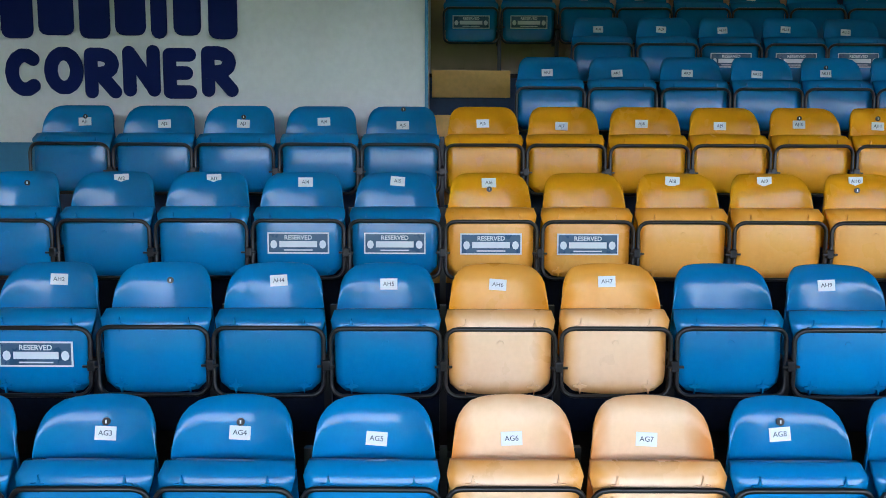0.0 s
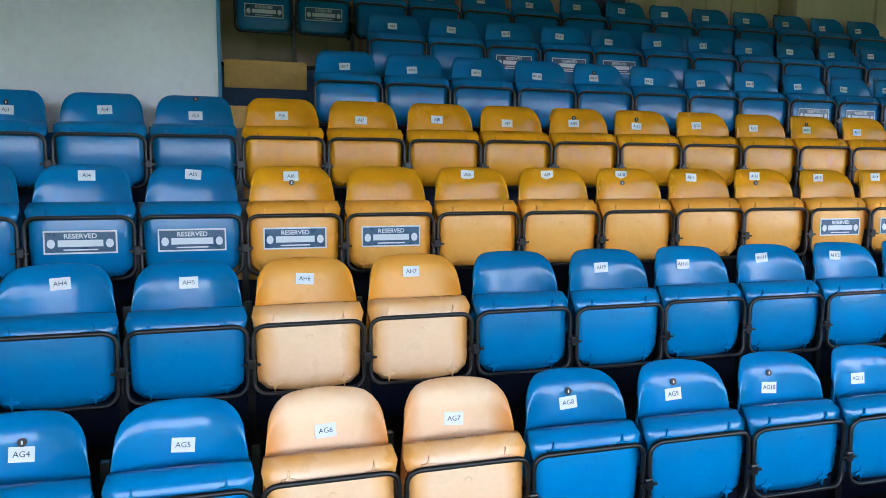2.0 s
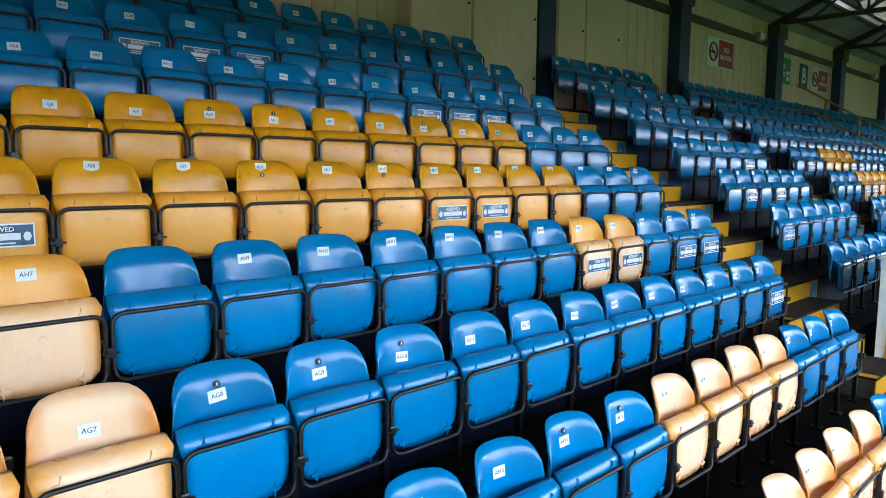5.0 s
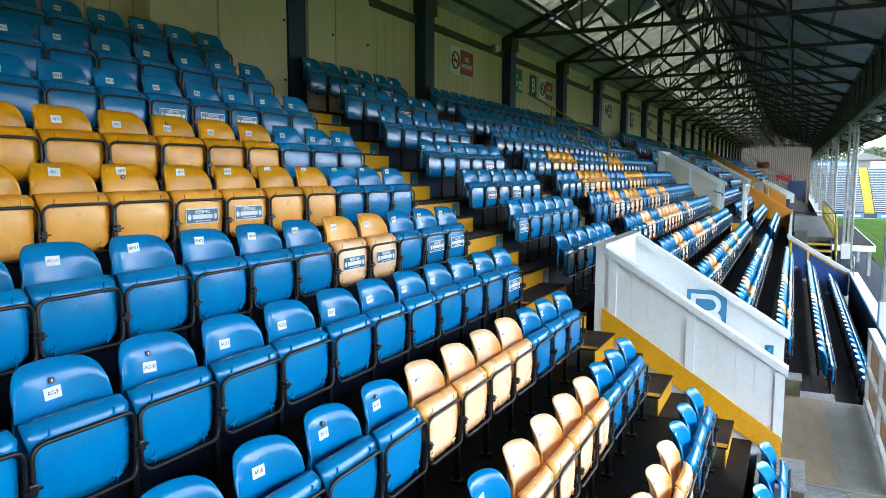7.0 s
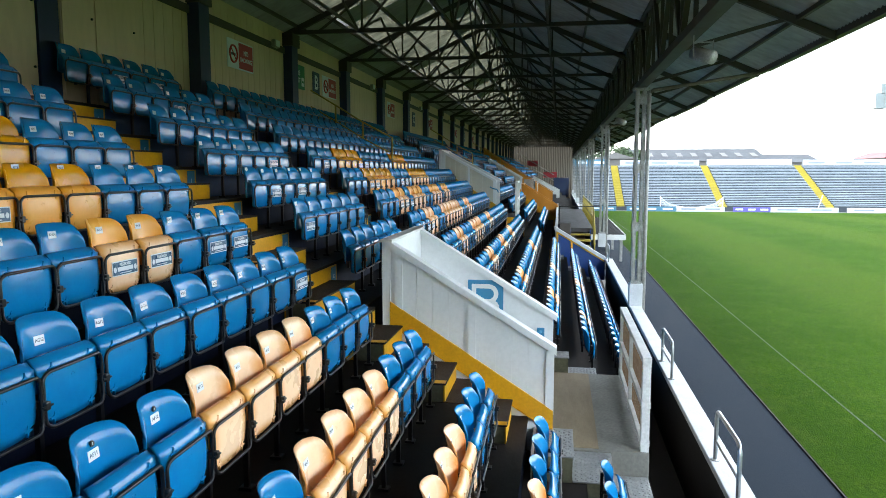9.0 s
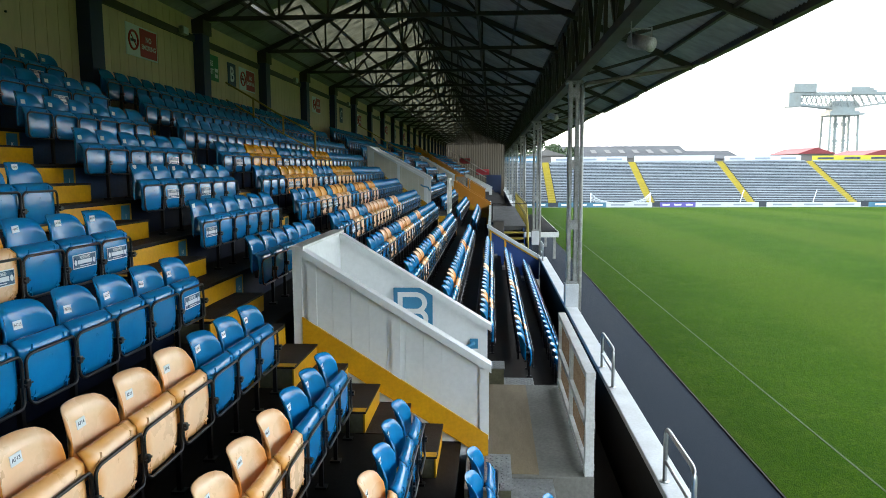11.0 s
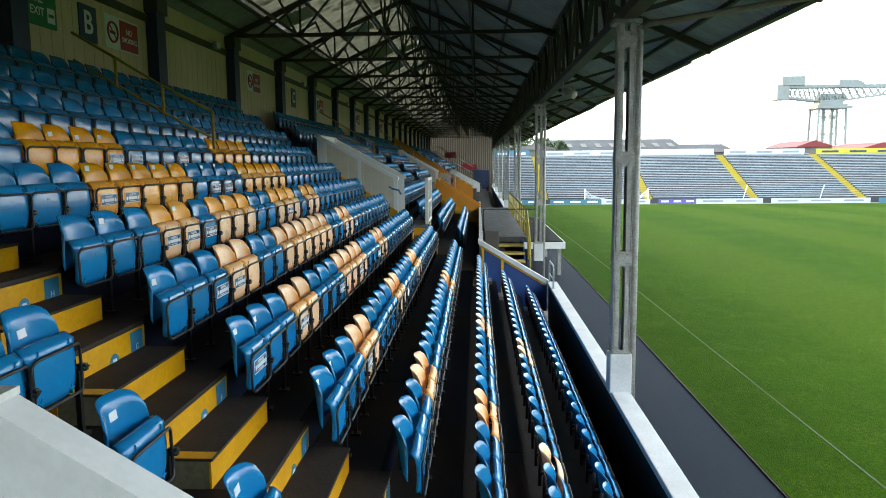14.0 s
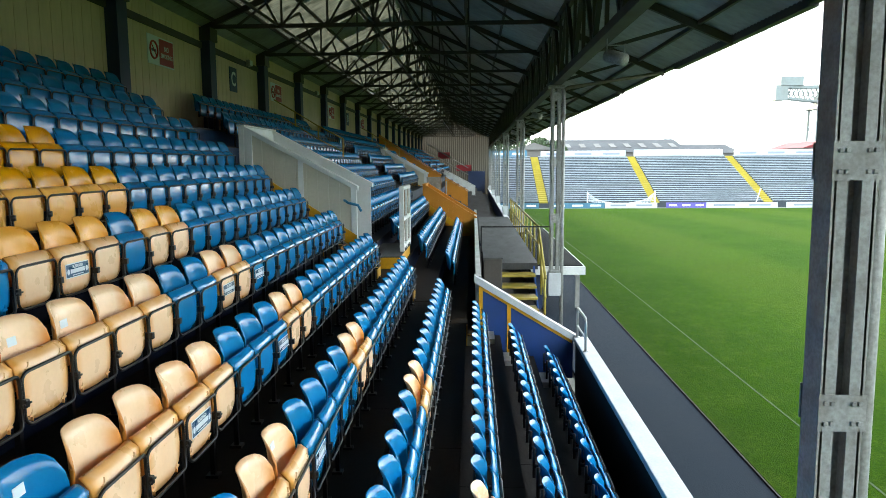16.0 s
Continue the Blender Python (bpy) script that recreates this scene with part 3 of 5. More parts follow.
# ---- lower platform in front of the exit ----
b = Build()
b.box(7.60, 10.62, -0.90, 0.16, -3.5, -2.75, CONC, 0.01)
platform = setting("platform", b, "concrete landing in front of an exit")
b = Build()
b.box(7.64, 10.58, -0.36, 0.155, -2.749, -2.738, PLY)
part("deck_board", b, platform, "worn plywood deck")
for xa, xb in ((6.80, 7.58), (10.64, 11.02)):
    for j, (y0, y1, z) in enumerate(((-0.06, 0.36, -2.52), (-0.48, -0.06, -2.77), (-0.88, -0.48, -3.02))):
        st = thing("plate_step", "checker plate metal step", "step", "plate steps")
        b = Build()
        b.box(xa, xb, y0 + 0.004, y1, z - 0.3, z - 0.012, OLIVE)
        part("carcass", b, st)
        b = Build()
        b.box(xa - 0.005, xb + 0.005, y0 - 0.01, y1, z - 0.012, z, PLATE)
        for gx in range(int((xb - xa) / 0.05)):
            for gy in range(int((y1 - y0) / 0.05)):
                cx, cy = xa + 0.025 + gx * 0.05, y0 + 0.025 + gy * 0.05
                s = 1 if (gx + gy) % 2 else -1
                b.bar((cx - 0.015, cy - 0.015 * s, z + 0.001), (cx + 0.015, cy + 0.015 * s, z + 0.001), 0.010, 0.008, PLATE)
        part("plate", b, st)

# ---- front wall with coping ----
b = Build()
b.box(XL - 8, 25.75, -1.76, -1.58, GROUND - 0.3, -2.88, STEP)
front = setting("front_wall", b, "low dark front wall with a white coping")
b = Build()
b.box(XL - 8, 25.75, -1.80, -1.54, -2.88, -2.80, COPING, 0.012)
part("coping", b, front, "white painted coping")
b = Build()
b.box(33.9, XR, -1.76, -1.58, GROUND - 0.3, -2.88, NAVY)
b.box(33.9, XR, -1.80, -1.54, -2.88, -2.80, COPING)
setting("front_wall_far", b, "low dark front wall with a white coping")

# ---- ground ----
b = Build()
gx = [-600, 0, 20] + [20 + 8.0 * k for k in range(1, 10)] + [900]
for xa, xb in zip(gx[:-1], gx[1:]):
    za, zb = ground_z(min(xa, 95)) - 0.08, ground_z(min(xb, 95)) - 0.08
    b.add([(xa, -900, za), (xb, -900, zb), (xb, 900, zb), (xa, 900, za)], [(0, 1, 2, 3)], CONC)
setting("ground", b, "flat ground round the sports ground")
PITCHLINE = material("faint_white_line", (0.023, 0.046, 0.009), 0.9, dark=(0.016, 0.036, 0.002), scale=1.2, amount=0.9, fine=30, fine_amount=0.6)


def ground_strip(name, y0, y1, lift, mat, label, x1=94.8, deep=0.06):
    """A long strip that follows the fall of the ground."""
    b = Build()
    xs = [-30, 0, 20] + [20 + 4.0 * k for k in range(1, 19)] + [x1]
    vs, fs = [], []
    for x in xs:
        z = ground_z(x) + lift
        vs += [(x, y0, z - deep), (x, y1, z - deep), (x, y1, z), (x, y0, z)]
    for k in range(len(xs) - 1):
        o = 4 * k
        fs += [(o + j, o + (j + 1) % 4, o + 4 + (j + 1) % 4, o + 4 + j) for j in range(4)]
    fs += [(3, 2, 1, 0), tuple(4 * len(xs) - 4 + j for j in range(4))]
    b.add(vs, fs, mat)
    return setting(name, b, label)


ground_strip("pitch", -78, -3.60, 0.01, GRASS, "green mown football pitch grass")
ground_strip("trackside_path", -3.57, -1.76, -0.02, TARMAC, "blue-grey tarmac path beside the pitch", 98.0)
ground_strip("grass_edging", -3.61, -3.57, 0.004, STEP, "dark timber edging along the grass")
ground_strip("touchline", -4.94, -4.905, 0.0135, PITCHLINE, "faint white touchline on the grass", 94.8, 0.008)

# ---- back wall ----
WY = 6.78
b = Build()
b.box(XL, XR, WY + 0.03, WY + 0.20, GROUND, 3.68, CREAM)
back = setting("wall_back", b, "cream boarded back wall")
b = Build()
x = XL
while x < 60:
    b.box(x, x + 0.288, WY, WY + 0.03, 0.9, 3.60, CREAM)
    x += 0.30
b.box(60, XR, WY, WY + 0.03, 0.9, 3.60, CREAM)
part("boards", b, back)
tagged(back.children[-1], kind="stuff")
b = Build()
b.box(XL, XR, WY - 0.05, WY, 3.14, 3.28, STEEL_DK)
part("wall_rail", b, back)
PILLARS = [{2: 8.20, 3: 12.28}.get(k, x) for k, x in enumerate(BAYS, -1)]
for x in PILLARS:
    b = Build()
    b.box(x - 0.19, x + 0.19, WY - 0.23, WY - 0.004, 0.6, 3.32, NAVY)
    b.box(x - 0.24, x + 0.24, WY - 0.27, WY - 0.004, 3.32, 3.62, STEEL_DK)
    setting("pillar", b, "dark blue pillar against the back wall")

# ---- end walls ----
b = Build()
ys = [-1.8 + 0.125 * k for k in range(70)]
vs = [(XR + (0.03 if k % 2 else -0.03), y, z) for k, y in enumerate(ys) for z in (GROUND, 5.7)]
b.add(vs, [(2 * k, 2 * k + 2, 2 * k + 3, 2 * k + 1) for k in range(len(ys) - 1)], END_SHEET)
setting("wall_end", b, "off-white corrugated end wall")
b = Build()
b.box(XL - 0.2, XL, -1.50, WY + 0.2, GROUND, 5.6, CREAM)
setting("wall_start", b)
b = Build()
b.box(XL, -0.10, 4.90, 6.77, -1.0, 3.9, WHITE)
mural = setting("wall_corner", b, "white painted wall of a corner room")
b = Build()
b.box(XL, -0.10, 4.885, 4.90, -0.3, 0.565, MIDBLUE)
part("skirting", b, mural, "blue painted band")
b = Build()
b.box(-0.112, -0.092, 4.885, 4.905, 0.565, 3.9, MIDBLUE)
part("corner_trim", b, mural, "blue corner trim")

# ---- roof ----
RIDGE_Y, RIDGE_Z, SLOPE = 2.65, 5.58, 0.444


def roof_z(y):
    return RIDGE_Z - SLOPE * abs(y - RIDGE_Y)


def sheet(build, x0, x1, y0, y1, mat, lift=0.0):
    """A corrugated sheet on the slope between y0 and y1."""
    n = 16
    vs, fs = [], []
    for k in range(n + 1):
        x = x0 + (x1 - x0) * k / n
        dz = 0.018 * (1 if k % 2 else -1) + lift
        vs += [(x, y0, roof_z(y0) + dz), (x, y1, roof_z(y1) + dz)]
    for k in range(n):
        fs.append((2 * k, 2 * k + 2, 2 * k + 3, 2 * k + 1))
    build.add(vs, fs, mat)


rng = random.Random(4)
opaque, clear = Build(), Build()
x = XL - 6
while x < XR:
    w = 1.125
    sheet(opaque, x, x + w, 7.15, 5.75, ROOF)
    y = 5.92
    for y2 in (4.80, 3.75, 2.78):
        if rng.random() < 0.13:
            sheet(opaque, x, x + w, y, y2, ROOF)
        else:
            sheet(clear, x, x + w, y, y2, SKYLIGHT)
        y = y2 + 0.10
    sheet(opaque, x, x + w, 2.90, 2.65, ROOF)
    sheet(opaque, x, x + w, 2.65, -1.6, ROOF)
    sheet(opaque, x, x + w, -1.40, -4.20 - 0.03 * rng.random(), ROOF, -0.004)
    x += w
ceiling = setting("ceiling", opaque, "dark corrugated roof sheeting seen from below")
lights = setting("roof_lights", clear, "dirty translucent roof sheets")
b = Build()
x, k = XL - 6, 0
while x < XR:
    dz = (0.0, -0.04, 0.02, -0.02)[k % 4]
    b.box(x, x + 6.44, -4.30, -4.17, roof_z(-4.2) - 0.08 + dz, roof_z(-4.2) + 0.05 + dz, STEEL_DK)
    x += 6.45
    k += 1
setting("gutter", b, "dark sagging gutter along the roof edge")

GY = -1.67             # line of the front columns
# trusses
def truss(x):
    th = thing("roof_truss", "dark steel roof truss of angle sections", "truss", "roof trusses")
    b = Build()
    b.bar((x, 6.8, roof_z(6.8) - 0.14), (x, RIDGE_Y, RIDGE_Z - 0.14), 0.09, 0.13, STEEL_DK)
    part("back_rafter", b, th)
    b = Build()
    b.bar((x, RIDGE_Y, RIDGE_Z - 0.14), (x, -4.2, roof_z(-4.2) - 0.10), 0.09, 0.13, STEEL_DK)
    part("front_rafter", b, th)
    b = Build()
    b.bar((x, 6.7, 3.66), (x, GY, 3.66), 0.09, 0.09, STEEL_DK)
    part("tie_beam", b, th)
    nodes = [5.95, 4.85, 3.75, RIDGE_Y, 1.5, 0.4, -0.7]
    for a, c in zip(nodes[:-1], nodes[1:]):
        for p, q in (((x, a, 3.66), (x, c, roof_z(c) - 0.16)),):
            if c < RIDGE_Y:
                p, q = (x, a, roof_z(a) - 0.16), (x, c, 3.66)
            k = Build()
            k.bar(p, q, 0.05, 0.05, STEEL_DK)
            part("web", k, th)
    for a in nodes[1:-1]:
        k = Build()
        k.bar((x, a, 3.66), (x, a, roof_z(a) - 0.16), 0.045, 0.045, STEEL_DK)
        part("web", k, th)
    k = Build()
    k.prism([(RIDGE_Y - 0.22, 3.60), (RIDGE_Y + 0.22, 3.60), (RIDGE_Y + 0.12, 3.82), (RIDGE_Y - 0.12, 3.82)], "x", x - 0.055, x - 0.04, STEEL_DK)
    part("gusset", k, th)
    k = Build()
    k.bar((x, GY, 2.26), (x, -3.4, roof_z(-3.4) - 0.16), 0.06, 0.06, STEEL_DK)
    part("bracket", k, th)


for x in BAYS:
    truss(x)
b = Build()
for y in (6.5, 5.84, 4.80, 3.75, 2.9, 2.45, 1.5, 0.5, -0.5, -1.7, -2.7, -3.6):
    b.bar((XL - 6, y, roof_z(y) - 0.055), (XR, y, roof_z(y) - 0.055), 0.06, 0.075, STEEL_DK)
setting("purlins", b, "dark steel purlins under the roof sheets")
# longitudinal bracing
b = Build()
for xa, xc in zip(BAYS[:-1], BAYS[1:]):
    xm = (xa + xc) / 2
    for y, zt, zb in ((RIDGE_Y, RIDGE_Z - 0.15, 3.68), (4.95, roof_z(4.95) - 0.15, 3.68), (0.45, roof_z(0.45) - 0.15, 3.68)):
        b.bar((xa, y, zb), (xm, y, zt), 0.045, 0.045, STEEL_DK)
        b.bar((xm, y, zt), (xc, y, zb), 0.045, 0.045, STEEL_DK)
for y in (RIDGE_Y, 4.95, 0.45):
    b.bar((BAYS[0], y, 3.68), (BAYS[-1], y, 3.68), 0.05, 0.05, STEEL_DK)
setting("roof_bracing", b, "dark steel bracing between the trusses")
# front lattice girder
b = Build()
b.bar((XL - 6, GY, 2.24), (XR, GY, 2.24), 0.20, 0.13, STEEL_DK)
b.bar((XL - 6, GY, 3.70), (XR, GY, 3.70), 0.16, 0.12, STEEL_DK)
x = BAYS[0]
k = 0
while x < XR - 1.2:
    b.bar((x, GY, 2.24 if k % 2 else 3.70), (x + 1.125, GY, 3.70 if k % 2 else 2.24), 0.08, 0.08, STEEL_DK)
    b.bar((x, GY, 2.24), (x, GY, 3.70), 0.06, 0.06, STEEL_DK)
    x += 1.125
    k += 1
setting("lattice_girder", b, "dark steel lattice girder over the front columns")

# front columns
def column(x):
    th = thing("roof_column", "grey painted column of two steel channels with batten plates", "column", "roof columns", pose(x, GY, 0))
    for s in (-1, 1):
        k = Build()
        y = s * 0.105
        k.box(-0.10, 0.10, y - 0.012, y + 0.012, -2.32, 2.18, STEEL)
        for e in (-0.10, 0.088):
            k.box(e, e + 0.012, y + (0 if s < 0 else -0.07), y + (0.07 if s < 0 else 0), -2.32, 2.18, STEEL)
        part("channel", k, th)
    for z in (-2.32, -0.96, 0.38, 1.93):
        for s in (-1, 1):
            k = Build()
            k.box(s * 0.106 - 0.006, s * 0.106 + 0.006, -0.125, 0.125, z - 0.10, z + 0.10, STEEL)
            p = part("batten_plate", k, th)
            for yy in (-0.09, -0.055, 0.055, 0.09):
                for zz in (-0.055, 0.055):
                    q = Build()
                    q.box(s * 0.118 - 0.008, s * 0.118 + 0.008, yy - 0.012, yy + 0.012, z + zz - 0.012, z + zz + 0.012, STEEL, 0.004)
                    part("bolt", q, p)
    k = Build()
    k.box(-0.14, 0.14, -0.15, 0.15, -2.84, -2.28, COPING, 0.015)
    part("base", k, th, "white painted steel base")
    k = Build()
    k.tube([(0.02, -0.185, -3.8), (0.02, -0.185, 2.12)], 0.045, STEEL, 12)
    part("downpipe", k, th, "grey rainwater downpipe")
    k = Build()
    k.tube([(0.02, -0.185, 2.07), (0.02, -0.28, 2.14), (0.02, -0.6, 2.18), (0.02, -2.50, 2.46)], 0.042, PIPE, 10)
    part("gutter_pipe", k, th, "weathered brown pipe from the gutter")
    k = Build()
    k.box(-0.16, 0.16, -0.18, 0.18, 2.13, 2.18, STEEL)
    part("cap_plate", k, th)


for x in [3.37 + 13.38 * k for k in range(8)]:
    column(x)

# ---- seats ----
def shell(build, mat, nu, nv, point, thick, smooth=True, rim=0.35):
    """A closed shell: a grid point(u, v) -> (x, y, z), and the same set back by thick along y."""
    vs = []
    for off in (0.0, thick):
        for b in range(nv + 1):
            for a in range(nu + 1):
                x, y, z = point(-1 + 2 * a / nu, b / nv)
                edge = rim if off and (a in (0, nu) or b in (0, nv)) else 1.0
                vs.append((x, y + off * edge, z))
    w, lay = nu + 1, (nu + 1) * (nv + 1)
    fs = []
    for b in range(nv):
        for a in range(nu):
            i = b * w + a
            fs.append((i, i + 1, i + w + 1, i + w))
            j = lay + i
            fs.append((j, j + w, j + w + 1, j + 1))
    for a in range(nu):
        fs.append((a, lay + a, lay + a + 1, a + 1))
        i = nv * w + a
        fs.append((i, i + 1, lay + i + 1, lay + i))
    for b in range(nv):
        i = b * w
        fs.append((i, i + w, lay + i + w, lay + i))
        i = b * w + nu
        fs.append((i, lay + i, lay + i + w, i + w))
    build.add(vs, fs, mat, smooth)


def backrest_point(u, v):
    u = math.sin(u * math.pi / 2)
    c = max(0.0, (abs(u) - 0.60) / 0.40)
    top = 0.80 - 0.010 * u * u - 0.092 * (1 - math.sqrt(max(0.0, 1 - c * c)))
    z = 0.41 + v * (top - 0.41)
    x = u * (0.221 - 0.022 * v * v)
    y = -0.075 + 0.055 * v - 0.105 * abs(u) ** 2.3 * (0.45 + 0.55 * v) + 0.030 * max(0.0, v - 0.86) / 0.14
    return x, y - 0.012, z


def pan_lean(z):         # face of the folded pan
    return -0.243 + 0.02 * (z - 0.285)


def pan_point(u, v):
    top = max(0.0, (v - 0.70) / 0.30)
    wide = 0.208 + 0.017 * min(1.0, top * 1.6)
    if v > 0.90:
        wide -= 0.010 * ((v - 0.90) / 0.10) ** 2
    if v < 0.15:
        wide -= 0.040 * ((0.15 - v) / 0.15) ** 2
    z = 0.285 + v * 0.345 - (0.006 * u ** 4 if v > 0.5 else -0.010 * u * u)
    y = pan_lean(z) + 0.016 * abs(u) ** 3.5 + 0.017 * (2 * v - 1) ** 2 + 0.030 * max(0.0, (v - 0.90) / 0.10) ** 1.5
    return u * wide, y, z


def frame_loop(n=5):
    pts = []
    for cx, cz, a0 in ((0.172, 0.512, 0), (-0.172, 0.512, 90), (-0.172, 0.335, 180), (0.172, 0.335, 270)):
        for k in range(n):
            a = radians(a0 + 90 * k / (n - 1))
            x, z = cx + 0.050 * math.cos(a), cz + 0.050 * math.sin(a)
            pts.append((x, pan_lean(z) - 0.014 + 0.25 * max(0, abs(x) - 0.18), z))
    return pts


def seat_meshes(back, pan, fine=True):
    nu, nv = (16, 9) if fine else (12, 6) if fine is None else (8, 4)
    b = Build()
    shell(b, back, nu, nv, backrest_point, 0.018, True)
    out = {"backrest": b}
    b = Build()
    if fine is None:
        shell(b, pan, 8, 8, pan_point, 0.030, True, 0.6)
    elif fine:
        shell(b, pan, 12, 10, pan_point, 0.034, True, 0.7)
        py = pan_point(0.0, 0.62)[1]
        b.tube([(0.013 * math.cos(k * math.pi / 6), py + 0.0004, 0.285 + 0.62 * 0.345 + 0.013 * math.sin(k * math.pi / 6)) for k in range(12)], 0.0013, pan, 4, True)
    else:
        shell(b, pan, nu, nv, lambda u, v: (pan_point(u, v)[0] * 0.93, *pan_point(u, v)[1:]), 0.028, False, 0.4)
    out["seat_pan"] = b
    b = Build()
    b.tube(frame_loop(3 if fine is False else 5), 0.0095, BLACK, 8 if fine else 4, True)
    out["tube_frame"] = b
    if fine:
        for k, (sx, z, up) in enumerate(((-1, 0.565, 1), (1, 0.565, 1), (-1, 0.318, -1), (1, 0.318, -1))):
            b = Build()
            x = sx * 0.14
            star = [(0.0, 0.034), (0.006, 0.008), (0.026, 0.004), (0.026, -0.003), (0.006, -0.008), (0.0, -0.03), (-0.006, -0.008), (-0.026, -0.003), (-0.026, 0.004), (-0.006, 0.008)]
            py = pan_point(x / 0.21, (z - 0.285) / 0.345)[1]
            b.prism([(x + p, z + up * q) for p, q in star], "y", py - 0.005, py + 0.012, pan)
            out["rib" + "." * k] = b
    b = Build()
    b.box(0.218, 0.252, -0.272, -0.215, 0.388, 0.432, BLACK, 0.006 if fine else 0)
    if fine:
        b.box(0.200, 0.270, -0.270, -0.262, 0.404, 0.413, BLACK)
    out["hinge"] = b
    b = Build()
    b.box(0.220, 0.250, -0.225, -0.195, 0.02, 0.40, BLACK)
    b.bar((0.235, -0.20, 0.41), (0.235, -0.03, 0.43), 0.03, 0.035, BLACK)
    b.box(0.222, 0.248, -0.045, -0.015, 0.30, 0.62, BLACK)
    b.box(0.20, 0.27, -0.25, -0.17, 0.0, 0.02, BLACK)
    out["leg"] = b
    return out


KINDS = {"blue": (BLUE, BLUE), "yellow": (YELLOW, MID_PAN), "worn": (MID_BACK, PALE_PAN), "pale": (PALE_BACK, PALE_PAN), "gold": (YELLOW, YELLOW)}
LABELS = {"blue": "glossy blue plastic tip-up stadium seat, folded up", "yellow": "yellow plastic tip-up stadium seat, folded up",
          "worn": "sun-worn yellow plastic tip-up stadium seat, folded up", "pale": "bleached pale yellow plastic tip-up seat, folded up",
          "gold": "deep yellow plastic tip-up stadium seat, folded up"}
SEATS, LOW = {}, {}
for kind, (mb, mp) in KINDS.items():
    proto = thing("stadium_seat", LABELS[kind], "seat", "rows of stadium seats", pose(0, -60, -30))
    for nm, bd in seat_meshes(mb, mp).items():
        part(nm.rstrip("."), bd, proto)
    SEATS[kind] = proto
    plain = {PALE_BACK: YELLOW_PALE, PALE_PAN: YELLOW_PALE, MID_BACK: YELLOW_MID, MID_PAN: YELLOW_MID}
    LOW[kind] = seat_meshes(plain.get(mb, mb), plain.get(mp, mp), False)
    LOW[kind + "_near"] = seat_meshes(plain.get(mb, mb), plain.get(mp, mp), None)


MIDDLE = {}
for kind, (mb, mp) in KINDS.items():
    proto = thing("stadium_seat", LABELS[kind], "seat", "rows of stadium seats", pose(0, -60, -30))
    for nm, bd in seat_meshes(mb, mp, None).items():
        part(nm.rstrip("."), bd, proto)
    MIDDLE[kind] = proto


def block_a_kind(i, n):
    if i in (2, 3) and 6 <= n <= 16:
        return "gold" if i == 3 else "yellow"
    if i in (0, 1) and n in (6, 7):
        return "worn" if i == 1 else "pale"
    if i == 1 and n in (15, 16):
        return "worn"
    if i < 0 and 13 <= n <= 16:
        return "pale"
    return "blue"


YELLOW_B = {3: {4, 5, 6, 7, 14, 15, 16, 17}, 2: {4, 5, 6, 7, 8, 13, 14, 15, 16, 17}, 1: {4, 5, 7, 8, 9, 12, 13, 14, 16, 17},
            0: {4, 5, 8, 9, 10, 11, 12, 13, 16, 17}, -1: {4, 5, 9, 10, 11, 12, 16, 17}, -2: {4, 5, 10, 11, 16, 17}, -3: {4, 5, 16, 17},
            -4: {4, 5, 12, 13}, -5: {4, 12, 13}}


def block_b_kind(i, m):
    if m in YELLOW_B.get(i, ()):
        return {3: "gold", 2: "yellow", 1: "worn"}.get(i, "pale")
    return "blue"


TEXT = {}


def sticker(seat, text, dz, tilt):
    b = Build()
    b.box(-0.037, 0.037, -0.0012, 0.0012, -0.024, 0.024, PAPER)
    me = TEXT.setdefault("plate", b.mesh("number_label"))
    x, y, z = backrest_point(0.0, max(0.1, min(0.97, (0.80 - dz - 0.41) / 0.39)))
    lean = -8
    at = Matrix.Translation((0.002, y - 0.0035, z)) @ Matrix.Rotation(radians(lean), 4, "X") @ Matrix.Rotation(radians(tilt), 4, "Y")
    p = part("number_label", me, seat, "white number sticker", at)
    if text:
        if text not in TEXT:
            TEXT[text] = words(text, 0.026, INK, 0.0006)
        part("number", TEXT[text], p, at=Matrix.Translation((0, -0.0016, 0)))


def reserved(seat):
    if "res" not in TEXT:
        b = Build()
        b.box(-0.150, 0.150, -0.001, 0.001, -0.052, 0.052, PAPER)
        TEXT["res"] = b.mesh("reserved_label")
        b = Build()
        b.box(-0.143, 0.143, -0.002, -0.001, -0.045, 0.045, PRINT_BLUE)
        b.box(-0.092, 0.092, -0.003, -0.002, -0.020, 0.010, PAPER)
        b.box(-0.07, 0.07, -0.003, -0.002, -0.037, -0.031, PAPER)
        for s in (-1, 1):
            b.prism([(s * 0.119 + 0.017 * math.cos(k * 0.7854), -0.006 + 0.021 * math.sin(k * 0.7854)) for k in range(8)], "y", -0.003, -0.002, PAPER)
        TEXT["res_ink"] = b.mesh("print")
        TEXT["res_word"] = words("RESERVED", 0.030, PAPER, 0.0005, True)
    at = Matrix.Translation((0.0, pan_lean(0.452) - 0.0015, 0.452)) @ Matrix.Rotation(radians(-1.1), 4, "X")
    p = part("reserved_label", TEXT["res"], seat, "white and faded blue reserved sticker", at)
    part("print", TEXT["res_ink"], p)
    part("word", TEXT["res_word"], p, at=Matrix.Translation((0, -0.0036, 0.0265)))


